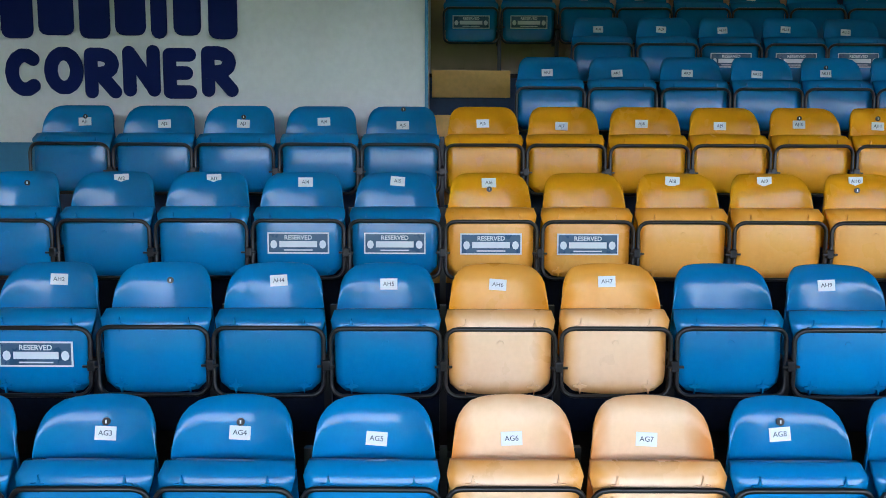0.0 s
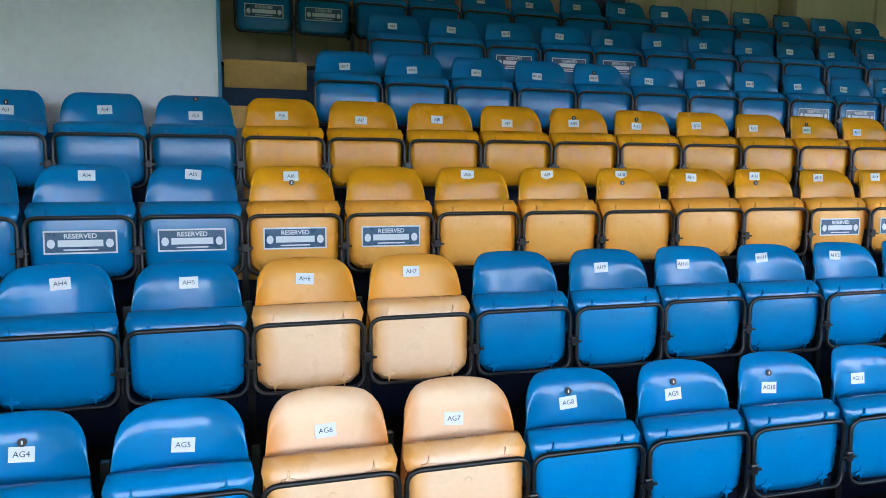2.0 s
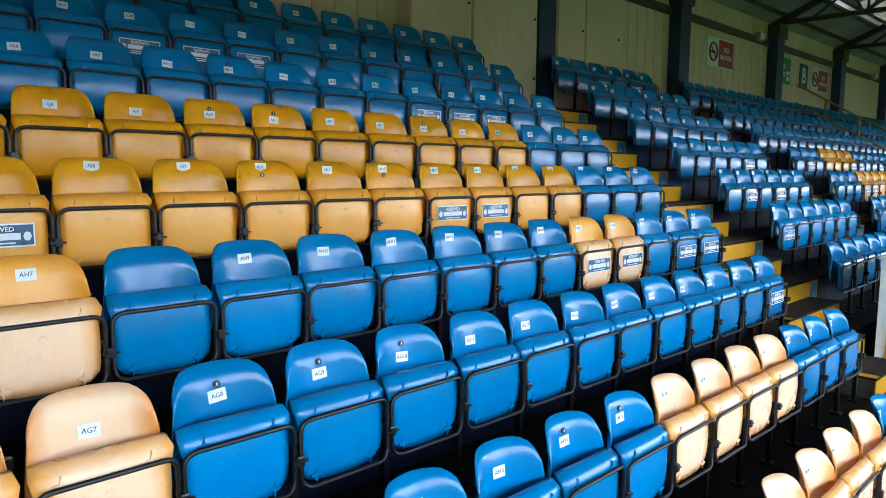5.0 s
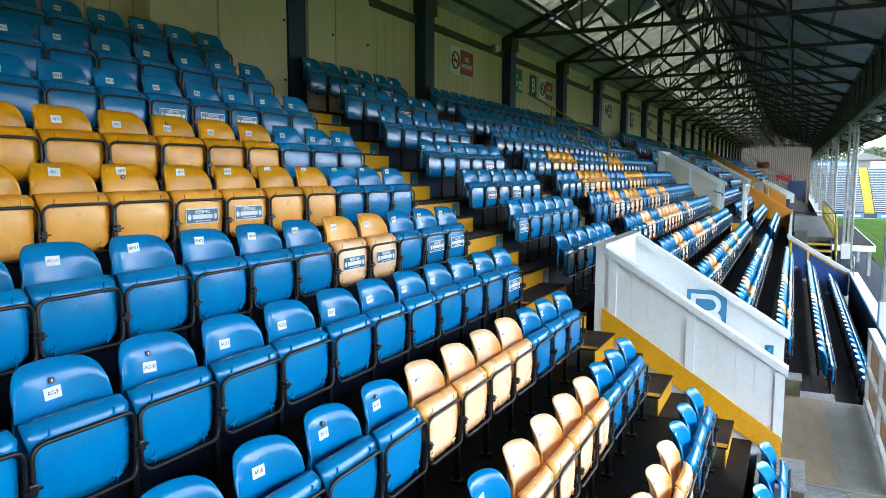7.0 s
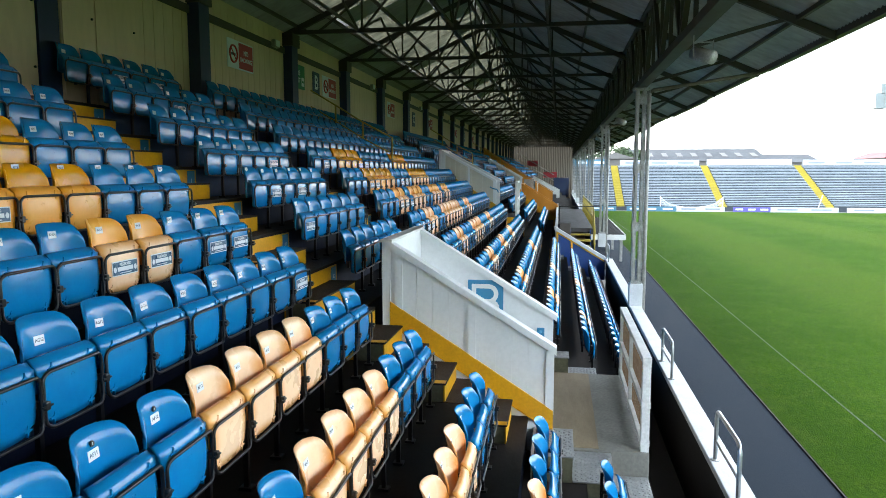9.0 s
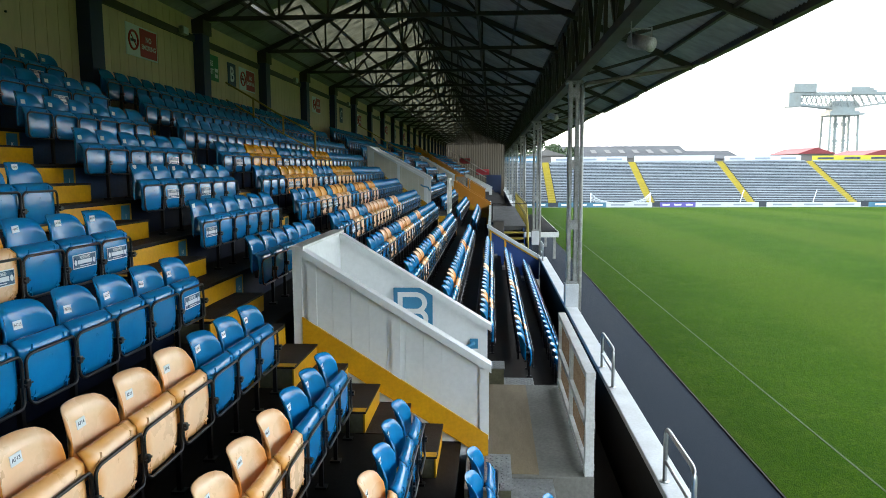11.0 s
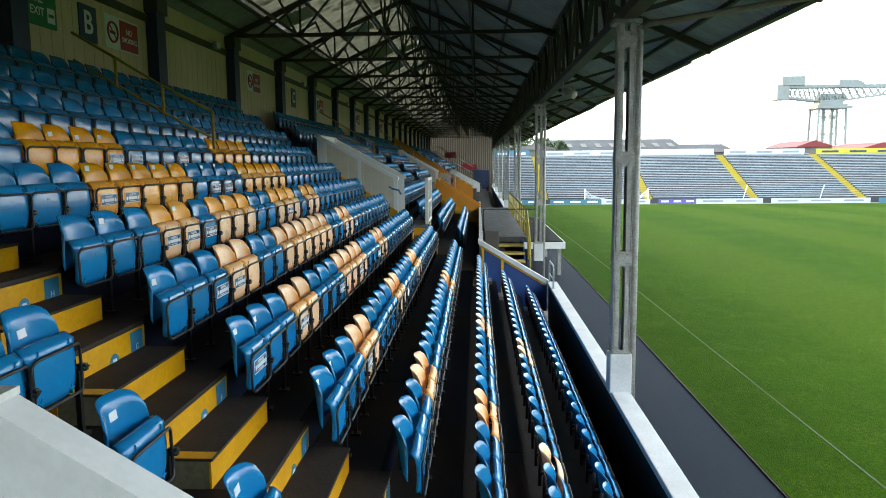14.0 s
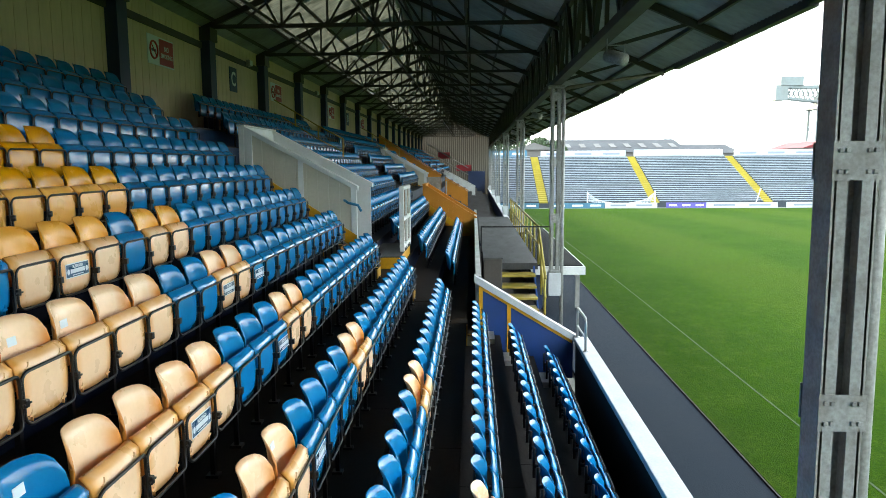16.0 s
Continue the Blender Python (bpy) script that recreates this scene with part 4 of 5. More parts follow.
def disc(seat, dz):
    if "disc" not in TEXT:
        b = Build()
        b.prism([(0.014 * math.cos(k * math.pi / 7), 0.014 * math.sin(k * math.pi / 7)) for k in range(14)], "y", -0.0035, 0.002, BLACK)
        TEXT["disc"] = b.mesh("number_disc")
        b = Build()
        b.box(-0.0025, 0.0025, -0.0045, -0.003, -0.006, 0.006, PAPER)
        TEXT["disc_mark"] = b.mesh("mark")
    x, y, z = backrest_point(0.0, (0.80 - dz - 0.41) / 0.39)
    p = part("number_disc", TEXT["disc"], seat, "small round black number disc", Matrix.Translation((0.004, y - 0.003, z)) @ Matrix.Rotation(radians(-8), 4, "X"))
    part("mark", TEXT["disc_mark"], p)


DISCS = {(0, 3): 0.085, (0, 4): 0.085, (0, 8): 0.08, (0, 9): 0.08, (0, 10): 0.08, (1, 3): 0.075, (2, 1): 0.06, (2, 6): 0.085, (2, 10): 0.085, (2, 12): 0.085,
         (3, 1): 0.07, (3, 3): 0.07, (3, 5): 0.02, (3, 10): 0.065, (3, 11): 0.065, (3, 14): 0.065, (4, 11): 0.07, (-1, 11): 0.07, (-1, 12): 0.07}
LABEL_DROP = {0: 0.13, 1: 0.077, 2: 0.045, 3: 0.105, 4: 0.11, 5: 0.10, 6: 0.10, -1: 0.11, -2: 0.11, -3: 0.1, -4: 0.1, -5: 0.1, -6: 0.1}
NO_LABEL = {(1, 3), (2, 1), (2, 7), (1, 8)}
RESERVED = {(1, 2), (2, 4), (2, 5), (2, 6), (2, 7), (2, 13), (2, 14), (1, 15), (1, 16), (1, 18), (1, 19), (0, 19), (6, 6), (6, 7)}
rng = random.Random(11)
far_seats = []


def place(kind, x, i, text=None, res=False):
    wob = rng.uniform(-0.6, 0.6)
    s = copy_thing(SEATS[kind], pose(x + rng.uniform(-0.003, 0.003), row_y(i) + rng.uniform(-0.004, 0.004), row_z(i), wob, 0, rng.uniform(-0.6, 0.6)))
    if text is not None:
        sticker(s, text, LABEL_DROP[i] + rng.uniform(-0.012, 0.012), rng.uniform(-5, 5))
    if res:
        reserved(s)
    if text and text[:1] == "A" and (i, int(text[2:])) in DISCS:
        disc(s, DISCS[(i, int(text[2:]))])
    return s


# block A
for i in range(-6, 7):
    first = {4: 7, 5: 8, 6: 6}.get(i, 1)
    for n in range(first, 20):
        x = SPACING * (n - 5.5)
        if i < -1 and n < 12 + i + 2 - 4:
            far_seats.append((block_a_kind(i, n), x, i))
            continue
        text = "A%s%d" % (ROWS[i + 6], n)
        bare = (i, n) in NO_LABEL
        if bare:
            text = None
        s = place(block_a_kind(i, n), x, i, text, (i, n) in RESERVED or (i == 4 and n in (15, 16, 17)) or (i == 5 and n in (10, 11, 12)))
        if bare and (i, n) in DISCS:
            disc(s, DISCS[(i, n)])
# short block beside the exit
for i in range(0, 7):
    for n in range(6):
        place("blue", 8.09 + SPACING * (n + 0.5), i, "" if rng.random() < 0.7 else None, rng.random() < 0.12)
for i in range(-3, 0):
    for x in (10.42,):
        place("blue", x, i, "")
# block B
for i in range(-6, 7):
    for m in range(1, 29):
        x = 12.00 + 0.471 * (m - 0.5)
        near = (i >= -4 and i <= 3 and m <= 11)
        if near:
            place(block_b_kind(i, m), x, i, "" if rng.random() < 0.4 else None, rng.random() < 0.3)
        elif -3 <= i <= 1 and m <= 18:
            s = copy_thing(MIDDLE[block_b_kind(i, m)], pose(x + rng.uniform(-0.003, 0.003), row_y(i), row_z(i), rng.uniform(-0.6, 0.6), 0, rng.uniform(-0.6, 0.6)))
            if rng.random() < 0.25:
                reserved(s)
        else:
            far_seats.append((block_b_kind(i, m) + "_near", x, i))
# the blocks beyond
for i in range(-6, 7):
    for a, c in ((28.5, 39.7), (42.2, 58.4), (60.0, 70.6), (73.0, 82.9), (84.5, 103.5)):
        n = int((c - a) / SPACING)
        for m in range(n):
            x = a + SPACING * (m + 0.5)
            if (i < -3 and x < 46) or (i < 1 and x > 42) or any(e[0] - 0.4 < x < e[1] + 0.4 and e[2] - 0.4 < row_y(i) < e[3] + 0.5 for e in EXITS):
                continue
            far_seats.append(("blue_near" if x < 40 else "blue", x, i))
# all the far seats joined
packs = {}
for kind, parts in LOW.items():
    vs, fs, mi, mats = [], [], [], []
    for bd in parts.values():
        o = len(vs)
        vs += bd.v
        fs += [tuple(o + k for k in f) for f in bd.f]
        for mt in bd.mats:
            if mt not in mats:
                mats.append(mt)
        mi += [bd.mats[k] for k in bd.m]
    packs[kind] = (vs, fs, mi)
joined = Build()
for kind, x, i in far_seats:
    vs, fs, mi = packs[kind]
    o = len(joined.v)
    oy, oz = row_y(i), row_z(i)
    joined.v += [(p[0] + x, p[1] + oy, p[2] + oz) for p in vs]
    joined.f += [tuple(o + k for k in f) for f in fs]
    joined.m += [joined.slot(mt) for mt in mi]
    joined.smooth += [True] * len(fs)
far_block = new("distant_seats", joined.mesh("distant_seats"))
tagged(far_block, "rows of blue and pale yellow tip-up seats in the distance", "seats", kind="stuff")
for proto in (*SEATS.values(), *MIDDLE.values()):
    for o in (*proto.children_recursive, proto):
        bpy.data.objects.remove(o)

# ---- mural lettering ----
INKBLUE = material("navy_wall_lettering", (0.006, 0.014, 0.095), 0.6, spec=0.1, dark=(0.009, 0.02, 0.11), scale=3, amount=0.4, fine_amount=0.1)


def arc(cx, cz, rx, rz, a0, a1, n=9):
    return [(cx + rx * math.cos(radians(a0 + (a1 - a0) * k / (n - 1))), cz + rz * math.sin(radians(a0 + (a1 - a0) * k / (n - 1)))) for k in range(n)]


FAT = {"C": [arc(0.50, 0.50, 0.38, 0.40, 50, 310, 11)],
       "O": [arc(0.50, 0.50, 0.38, 0.40, 0, 360, 15)],
       "R": [[(0.16, 0.06), (0.16, 0.92)], [(0.16, 0.92), (0.45, 0.92)] + arc(0.45, 0.70, 0.33, 0.22, 90, -90, 7) + [(0.16, 0.48)], [(0.42, 0.46), (0.84, 0.06)]],
       "N": [[(0.14, 0.06), (0.14, 0.92)], [(0.14, 0.92), (0.84, 0.08)], [(0.84, 0.06), (0.84, 0.94)]],
       "E": [[(0.18, 0.06), (0.18, 0.92)], [(0.18, 0.92), (0.76, 0.92)], [(0.18, 0.50), (0.66, 0.50)], [(0.18, 0.06), (0.76, 0.06)]]}


def fat_letter(char, x, z, wide, high, r):
    """A painted letter of thick round-ended strokes on the white wall."""
    b, step = Build(), 0
    for line in FAT[char]:
        pts = [(x + p * wide, z + q * high) for p, q in line]
        for k, (px, pz) in enumerate(pts):
            y = 4.8835 - 0.00012 * step
            step += 1
            b.prism([(px + r * math.cos(j * math.pi / 8), pz + r * math.sin(j * math.pi / 8)) for j in range(16)], "y", y, 4.8855, INKBLUE)
            if k:
                qx, qz = pts[k - 1]
                d = math.hypot(px - qx, pz - qz)
                if d < 1e-4:
                    continue
                nx, nz = -(pz - qz) / d * r, (px - qx) / d * r
                y -= 0.00006
                b.prism([(px + nx, pz + nz), (qx + nx, qz + nz), (qx - nx, qz - nz), (px - nx, pz - nz)], "y", y, 4.8855, INKBLUE)
    part("lettering", b, mural, "fat navy hand-painted letter")


for k, char in enumerate("CORNER"):
    fat_letter(char, -2.715 + 0.243 * k, 0.865 + 0.012 * (k % 2), 0.215, 0.265, 0.042)
for k in range(7):
    b = Build()
    wd = (0.20, 0.22, 0.19, 0.19, 0.10, 0.17, 0.18)[k]
    x0 = -2.74 + (0.0, 0.215, 0.45, 0.655, 0.86, 0.99, 1.19)[k] * 1.08
    pts = []
    for cx, cz, a0 in ((x0 + wd - 0.05, 1.59, 0), (x0 + 0.05, 1.59, 90), (x0 + 0.05, 1.29, 180), (x0 + wd - 0.05, 1.29, 270)):
        pts += [(cx + 0.05 * math.cos(radians(a0 + q)), cz - 0.035 + 0.02 * (k % 2) + 0.05 * math.sin(radians(a0 + q))) for q in (0, 30, 60, 90)]
    b.prism(pts, "y", 4.881, 4.8855, INKBLUE)
    part("painted_shape", b, mural)

# ---- signs on the back wall ----
def no_smoking(x0, x1, z0, z1):
    th = thing("no_smoking_sign", "white and red no smoking sign on the back wall", "sign", "wall signs")
    b = Build()
    b.box(x0, x1, WY - 0.018, WY - 0.002, z0, z1, PAPER)
    part("board", b, th)
    xm = x0 + (x1 - x0) * 0.42
    b = Build()
    b.box(xm, x1 - 0.03, WY - 0.022, WY - 0.018, z0 + 0.03, z1 - 0.03, RED)
    r = part("red_panel", b, th)
    for k, t in enumerate(("NO", "SMOKING")):
        m = words(t, (z1 - z0) * (0.25 if k == 0 else 0.22), PAPER, 0.001, True)
        ww = max(v.co.x for v in m.vertices) * 2
        m.transform(Matrix.Diagonal((min(1.0, (x1 - xm - 0.1) / ww), 1, 1, 1)))
        part("word", m, r, at=Matrix.Translation(((xm + x1) / 2 - 0.015, WY - 0.024, (z0 + z1) / 2 + (0.13 - 0.26 * k) * (z1 - z0))))
    cx, cz, rr = (x0 + xm) / 2, (z0 + z1) / 2, min(xm - x0, z1 - z0) * 0.33
    b = Build()
    b.tube([(cx + rr * math.cos(a * math.pi / 12), WY - 0.02, cz + rr * math.sin(a * math.pi / 12)) for a in range(24)], 0.022, RED, 6, True)
    b.bar((cx - rr * 0.7, WY - 0.021, cz + rr * 0.7), (cx + rr * 0.7, WY - 0.021, cz - rr * 0.7), 0.03, 0.006, RED)
    b.box(cx - rr * 0.6, cx + rr * 0.6, WY - 0.020, WY - 0.018, cz - 0.03, cz + 0.02, INK)
    part("ring", b, th)


for x0, x1 in ((13.62, 14.83), (19.47, 20.70), (27.15, 28.38), (35.8, 37.1), (45.0, 46.3), (54.1, 55.4)):
    no_smoking(x0, x1, 2.42, 3.00)


def letter_sign(x0, x1, z0, z1, text, mat, size):
    th = thing("block_sign" if len(text) == 1 else "exit_sign", "navy sign with a white block letter" if len(text) == 1 else "green and white fire exit sign", "sign", "wall signs")
    b = Build()
    b.box(x0, x1, WY - 0.02, WY - 0.002, z0, z1, mat)
    p = part("board", b, th)
    lines = text.split("\n")
    for k, t in enumerate(lines):
        m = words(t, size, PAPER, 0.001, True)
        part("lettering", m, p, at=Matrix.Translation(((x0 + x1) / 2 - (0.12 if len(text) > 1 else 0), WY - 0.022, (z0 + z1) / 2 + (len(lines) / 2 - 0.5 - k) * size * 1.1)))
    if len(text) > 1:
        b = Build()
        b.box(x1 - 0.24, x1 - 0.05, WY - 0.023, WY - 0.02, z0 + 0.08, z0 + 0.30, PAPER)
        b.bar((x1 - 0.21, WY - 0.024, z0 + 0.19), (x1 - 0.08, WY - 0.024, z0 + 0.19), 0.004, 0.05, GREEN)
        part("arrow", b, p)


letter_sign(17.28, 18.02, 2.42, 3.02, "FIRE\nEXIT", GREEN, 0.17)
letter_sign(18.66, 19.20, 2.41, 3.00, "B", SIGNBLUE, 0.52)
letter_sign(31.95, 32.52, 2.34, 2.98, "C", SIGNBLUE, 0.52)
letter_sign(49.6, 50.2, 2.36, 2.98, "D", SIGNBLUE, 0.5)

# ---- boxed-in panels and a recess by the back wall ----
for x0, x1 in ((5.60, 6.63), (6.65, 7.96), (8.44, 9.11), (9.13, 10.10)):
    th = thing("wall_cupboard", "plain cream flush panel cupboard by the back wall", "cupboard", "wall cupboards")
    b = Build()
    b.box(x0, x1, WY - 0.22, WY - 0.004, 1.175, 3.13, CREAM, 0.01)
    part("body", b, th)
    b = Build()
    b.box(x0 + 0.01, x1 - 0.01, WY - 0.238, WY - 0.222, 1.22, 3.10, CREAM)
    d = part("door", b, th)
    for z in (1.6, 2.4):
        b = Build()
        b.tube([(x1 - 0.07, WY - 0.26, z), (x1 - 0.07, WY - 0.236, z)], 0.016, BLACK, 8)
        part("lock", b, d)
for x in (15.9, 24.6, 33.4, 42.2):
    th = thing("wall_lamp", "small grey bulkhead lamp on the back wall", "lamp", "wall lamps")
    b = Build()
    b.box(x - 0.14, x + 0.14, WY - 0.16, WY - 0.052, 3.16, 3.34, STEEL, 0.03)
    part("housing", b, th)
    b = Build()
    b.box(x - 0.11, x + 0.11, WY - 0.175, WY - 0.155, 3.18, 3.32, PAPER, 0.008)
    part("lens", b, th)

# ---- handrails up the top rows ----
def top_rail(x):
    th = thing("aisle_handrail", "yellow tubular handrail sloping down the top rows", "handrail", "aisle handrails")
    pts = [(4.49, 1.19), (5.28, 1.60), (6.02, 2.05), (6.70, 2.45)]
    b = Build()
    b.tube([(x, y, z) for y, z in pts], 0.022, PAINT_DKY, 8)
    part("top_rail", b, th)
    b = Build()
    b.tube([(x, y, z - 0.42) for y, z in pts], 0.018, PAINT_DKY, 8)
    part("mid_rail", b, th)
    for y, z in pts[:3]:
        b = Build()
        i = math.floor((y + 0.5 - 2.80) / DEPTH)
        b.tube([(x, y, row_z(i)), (x, y, z + 0.02)], 0.025, PAINT_DKY, 8)
        part("post", b, th)


for x in (18.3, 35.9, 53.5):
    top_rail(x)

# ---- white mesh screens ----
MESH = material("rusty_wire_mesh", (0.24, 0.15, 0.08), 0.7, dark=(0.12, 0.07, 0.04), scale=12, amount=0.6, fine_amount=0.3)


def screen(x0, x1, y, z0, z1, wire=True):
    th = thing("mesh_screen", "white timber framed screen with wire mesh panels", "screen", "mesh screens")
    n = 2
    for k in range(n + 1):
        b = Build()
        x = x0 + (x1 - x0) * k / n
        b.box(x - 0.045, x + 0.045, y - 0.045, y + 0.045, z0, z1, WHITE_WORN, 0.006)
        part("post", b, th)
    for z in (z0 + 0.10, (z0 + z1) / 2, z1 - 0.03):
        b = Build()
        b.box(x0 - 0.046, x1 + 0.046, y - 0.05, y + 0.05, z - 0.035, z + 0.035, WHITE_WORN, 0.006)
        part("rail", b, th)
    if wire:
        for k in range(n):
            b = Build()
            xa, xb = x0 + (x1 - x0) * k / n + 0.045, x0 + (x1 - x0) * (k + 1) / n - 0.045
            q = xa
            while q < xb:
                b.box(q, q + 0.004, y - 0.004, y + 0.004, z0 + 0.13, z1 - 0.06, MESH)
                q += 0.03
            q = z0 + 0.15
            while q < z1 - 0.07:
                b.box(xa, xb, y - 0.005, y + 0.003, q, q + 0.004, MESH)
                q += 0.03
            tagged(part("wire_mesh", b, th), kind="stuff")


screen(7.66, 10.50, -0.85, -2.75, -1.69)
screen(27.0, 28.4, 1.72, -1.37, -0.08)

# ---- hoops on the coping ----
def hoop(x0, x1):
    th = thing("step_hoop", "galvanised tubular hoop rail on the wall coping", "handrail", "wall hoops")
    z0, z1 = -2.80, -2.24
    y = -1.60
    r = 0.10
    pts = [(x0, y, z0)]
    pts += [(x0 + r - r * math.cos(a), y, z1 - r + r * math.sin(a)) for a in (0, 0.4, 0.8, 1.2, 1.5708)]
    pts += [(x1 - r + r * math.sin(a), y, z1 - r + r * math.cos(a)) for a in (0, 0.4, 0.8, 1.2, 1.5708)]
    pts += [(x1, y, z0)]
    b = Build()
    b.tube(pts, 0.022, GALV, 10)
    part("hoop", b, th)
    b = Build()
    b.tube([(x0, y, z0 + 0.22), (x1, y, z0 + 0.22)], 0.018, GALV, 8)
    part("mid_rail", b, th)
    for x in (x0, x1):
        b = Build()
        b.tube([(x, y, z0), (x, y, z0 + 0.012)], 0.05, GALV, 12)
        part("foot_plate", b, th)


hoop(6.66, 7.66)
hoop(10.72, 11.74)
hoop(24.72, 25.70)
hoop(38.3, 39.2)

# ---- blue raking wall at the end of the front rows ----
th = thing("raking_wall", "royal blue panelled raking wall with yellow frame and white coping", "wall")
X = 25.80
b = Build()
b.prism([(0.20, -3.6), (0.20, -1.78), (-1.54, -2.84), (-1.54, -3.6)], "x", X, X + 0.10, ROYAL)
part("panel", b, th)
b = Build()
b.prism([(0.28, -1.79), (0.28, -1.66), (-1.62, -2.80), (-1.62, -2.93)], "x", X - 0.06, X + 0.16, COPING)
part("coping", b, th, "worn white coping")
b = Build()
b.prism([(0.20, -1.90), (0.20, -1.82), (-1.52, -2.86), (-1.52, -2.94)], "x", X - 0.02, X - 0.001, PAINT_Y)
part("edge_strip", b, th, "yellow strip under the coping")
for y in (0.16, -0.36):
    b = Build()
    t = -1.87 - (0.20 - y) * 0.605
    b.box(X - 0.025, X - 0.001, y - 0.035, y + 0.035, -3.5, t, PAINT_Y)
    part("stud", b, th, "yellow upright")
b = Build()
b.box(25.92, 44.8, 0.15, 0.25, -2.9, -1.70, WHITE_WORN)
setting("wall_tunnel_side", b, "pale wall beside the deck")
b = Build()
for k, (y0, y1, z) in enumerate(((-0.08, 0.36, -2.70), (-0.70, -0.08, -3.1), (-1.28, -0.70, -3.48))):
    b.box(25.15, 25.75, y0, y1, z - 0.25, z, PLATE)
setting("plate_landing", b, "grey metal step plates")

# ---- deck beyond it ----
b = Build()
b.box(30.4, 45.7, -1.30, 0.06, -2.25, -2.09, DECK)
setting("deck", b, "grey boarded deck beside the pitch")
for k in range(5):
    b = Build()
    z = -2.30 - 0.22 * k
    b.box(30.1 - 0.30 * (k + 1), 30.35 - 0.30 * k, -1.20, -0.38, z - 0.05, z, PAINT_DKY)
    th = thing("deck_step", "yellow edged open deck step", "step", "deck steps")
    part("tread", b, th)
b = Build()
for y in (-1.20, -0.38):
    b.bar((30.4, y, -2.22), (28.6, y, -3.42), 0.04, 0.16, ROYAL)
setting("step_strings", b, "blue steel sides of the deck steps")
th = thing("deck_box", "dark grey lidded box on the deck", "box")
b = Build()
b.box(29.0, 32.7, -0.36, 0.06, -2.9, -1.80, STEEL_DK, 0.02)
part("body", b, th)
b = Build()
b.box(28.98, 32.72, -0.38, 0.065, -1.80, -1.77, DECK)
part("lid", b, th)
th = thing("deck_railing", "yellow painted tubular railing along the deck", "railing")
for z in (-1.18, -1.62):
    b = Build()
    b.tube([(28.6, -1.31, z - 1.0), (30.4, -1.31, z), (43.8, -1.31, z)], 0.03, PAINT_DKY, 8)
    part("rail", b, th)
for k in range(12):
    b = Build()
    x = 30.4 + k * 1.21
    b.tube([(x, -1.31, -2.12), (x, -1.31, -1.18)], 0.026, PAINT_DKY, 8)
    part("post", b, th)
for x, z in ((28.7, -2.13), (29.6, -1.63)):
    b = Build()
    b.tube([(x, -1.31, z - 1.1), (x, -1.31, z)], 0.026, PAINT_DKY, 8)
    part("post", b, th)
th = thing("pitchside_platform", "dark slatted platform with a pale edge beam over the path", "platform")
b = Build()
b.box(33.4, 45.7, -2.95, -2.85, -2.86, -2.62, WHITE_WORN)
b.box(33.4, 33.49, -2.85, -1.38, -2.86, -2.62, WHITE_WORN)
b.box(33.49, 45.7, -2.85, -1.38, -2.86, -2.645, SLAT)
part("edge_beam", b, th)
for k in range(24):
    b = Build()
    y = -1.40 - 0.063 * k
    b.box(33.5, 45.6, y - 0.043, y, -2.64, -2.59, SLAT)
    part("slat", b, th)
for x in (33.8, 39.2, 44.9):
    b = Build()
    b.box(x - 0.06, x + 0.06, -2.84, -2.72, ground_z(x) - 0.02, -2.86, STEEL)
    part("leg", b, th)
b = Build()
b.bar((30.13, -1.56, -1.16), (30.13, 0.12, -1.16), 0.035, 0.035, BLACK)
b.bar((30.13, 0.10, -1.16), (30.13, 0.10, -1.80), 0.035, 0.035, BLACK)
th = thing("tie_bar", "thin black steel bar from the column to the wall", "bar")
part("bar", b, th)
b = Build()
b.box(26.2, 28.5, 1.70, 2.37, -2.5, -1.39, PAINT_Y)
b.box(26.2, 28.52, 1.68, 2.37, -1.39, -1.37, DECK)
setting("landing", b, "yellow fronted concrete landing by an exit")

# ---- raking screens further along the stand ----
def raking(x, y0, z0, y1, z1, drop, mat, label):
    t = thing("raking_screen", label, "screen", "raking screens")
    b = Build()
    b.prism([(y0, z0), (y1, z1), (y1, z1 - drop), (y0, z0 - drop)], "x", x, x + 0.08, mat)
    p = part("panel", b, t)
    b = Build()
    b.prism([(y0 - 0.05, z0), (y1, z1 + 0.03), (y1, z1 + 0.10), (y0 - 0.05, z0 + 0.06)], "x", x - 0.03, x + 0.11, mat)
    part("capping", b, t)
    n = max(2, int((y1 - y0) / 0.7))
    for k in range(n + 1):
        y = y0 + 0.05 + (y1 - y0 - 0.1) * k / n
        z = z0 + (z1 - z0) * (y - y0) / (y1 - y0)
        b = Build()
        b.box(x - 0.035, x - 0.001, y - 0.04, y + 0.04, z - drop + 0.05, z - 0.01, mat)
        part("post", b, t)


raking(58.9, 2.36, -0.41, 6.35, 2.16, 1.35, ORANGE, "orange painted raking screen")
raking(58.0, 0.64, -1.39, 2.06, -0.57, 0.95, ORANGE, "short orange painted raking screen")
raking(83.5, 0.08, -1.93, 6.68, 1.55, 1.35, WHITE_WORN, "off-white boarded raking screen panel")
b = Build()
b.box(41.93, 41.97, 1.61, 2.19, -1.84, -0.17, STEEL)
b.box(41.93, 42.4, 1.38, 1.42, -2.12, -0.35, STEEL)
setting("partition", b, "grey translucent partition")
t = thing("exit_handrail", "small blue tubular handrail on an exit wall", "handrail")
b = Build()
b.tube([(25.42, 2.58, -0.26), (25.34, 2.55, -0.26), (25.30, 2.49, -0.30), (25.30, 2.32, -0.34), (25.30, 2.26, -0.45)], 0.024, MIDBLUE)
part("rail", b, t)
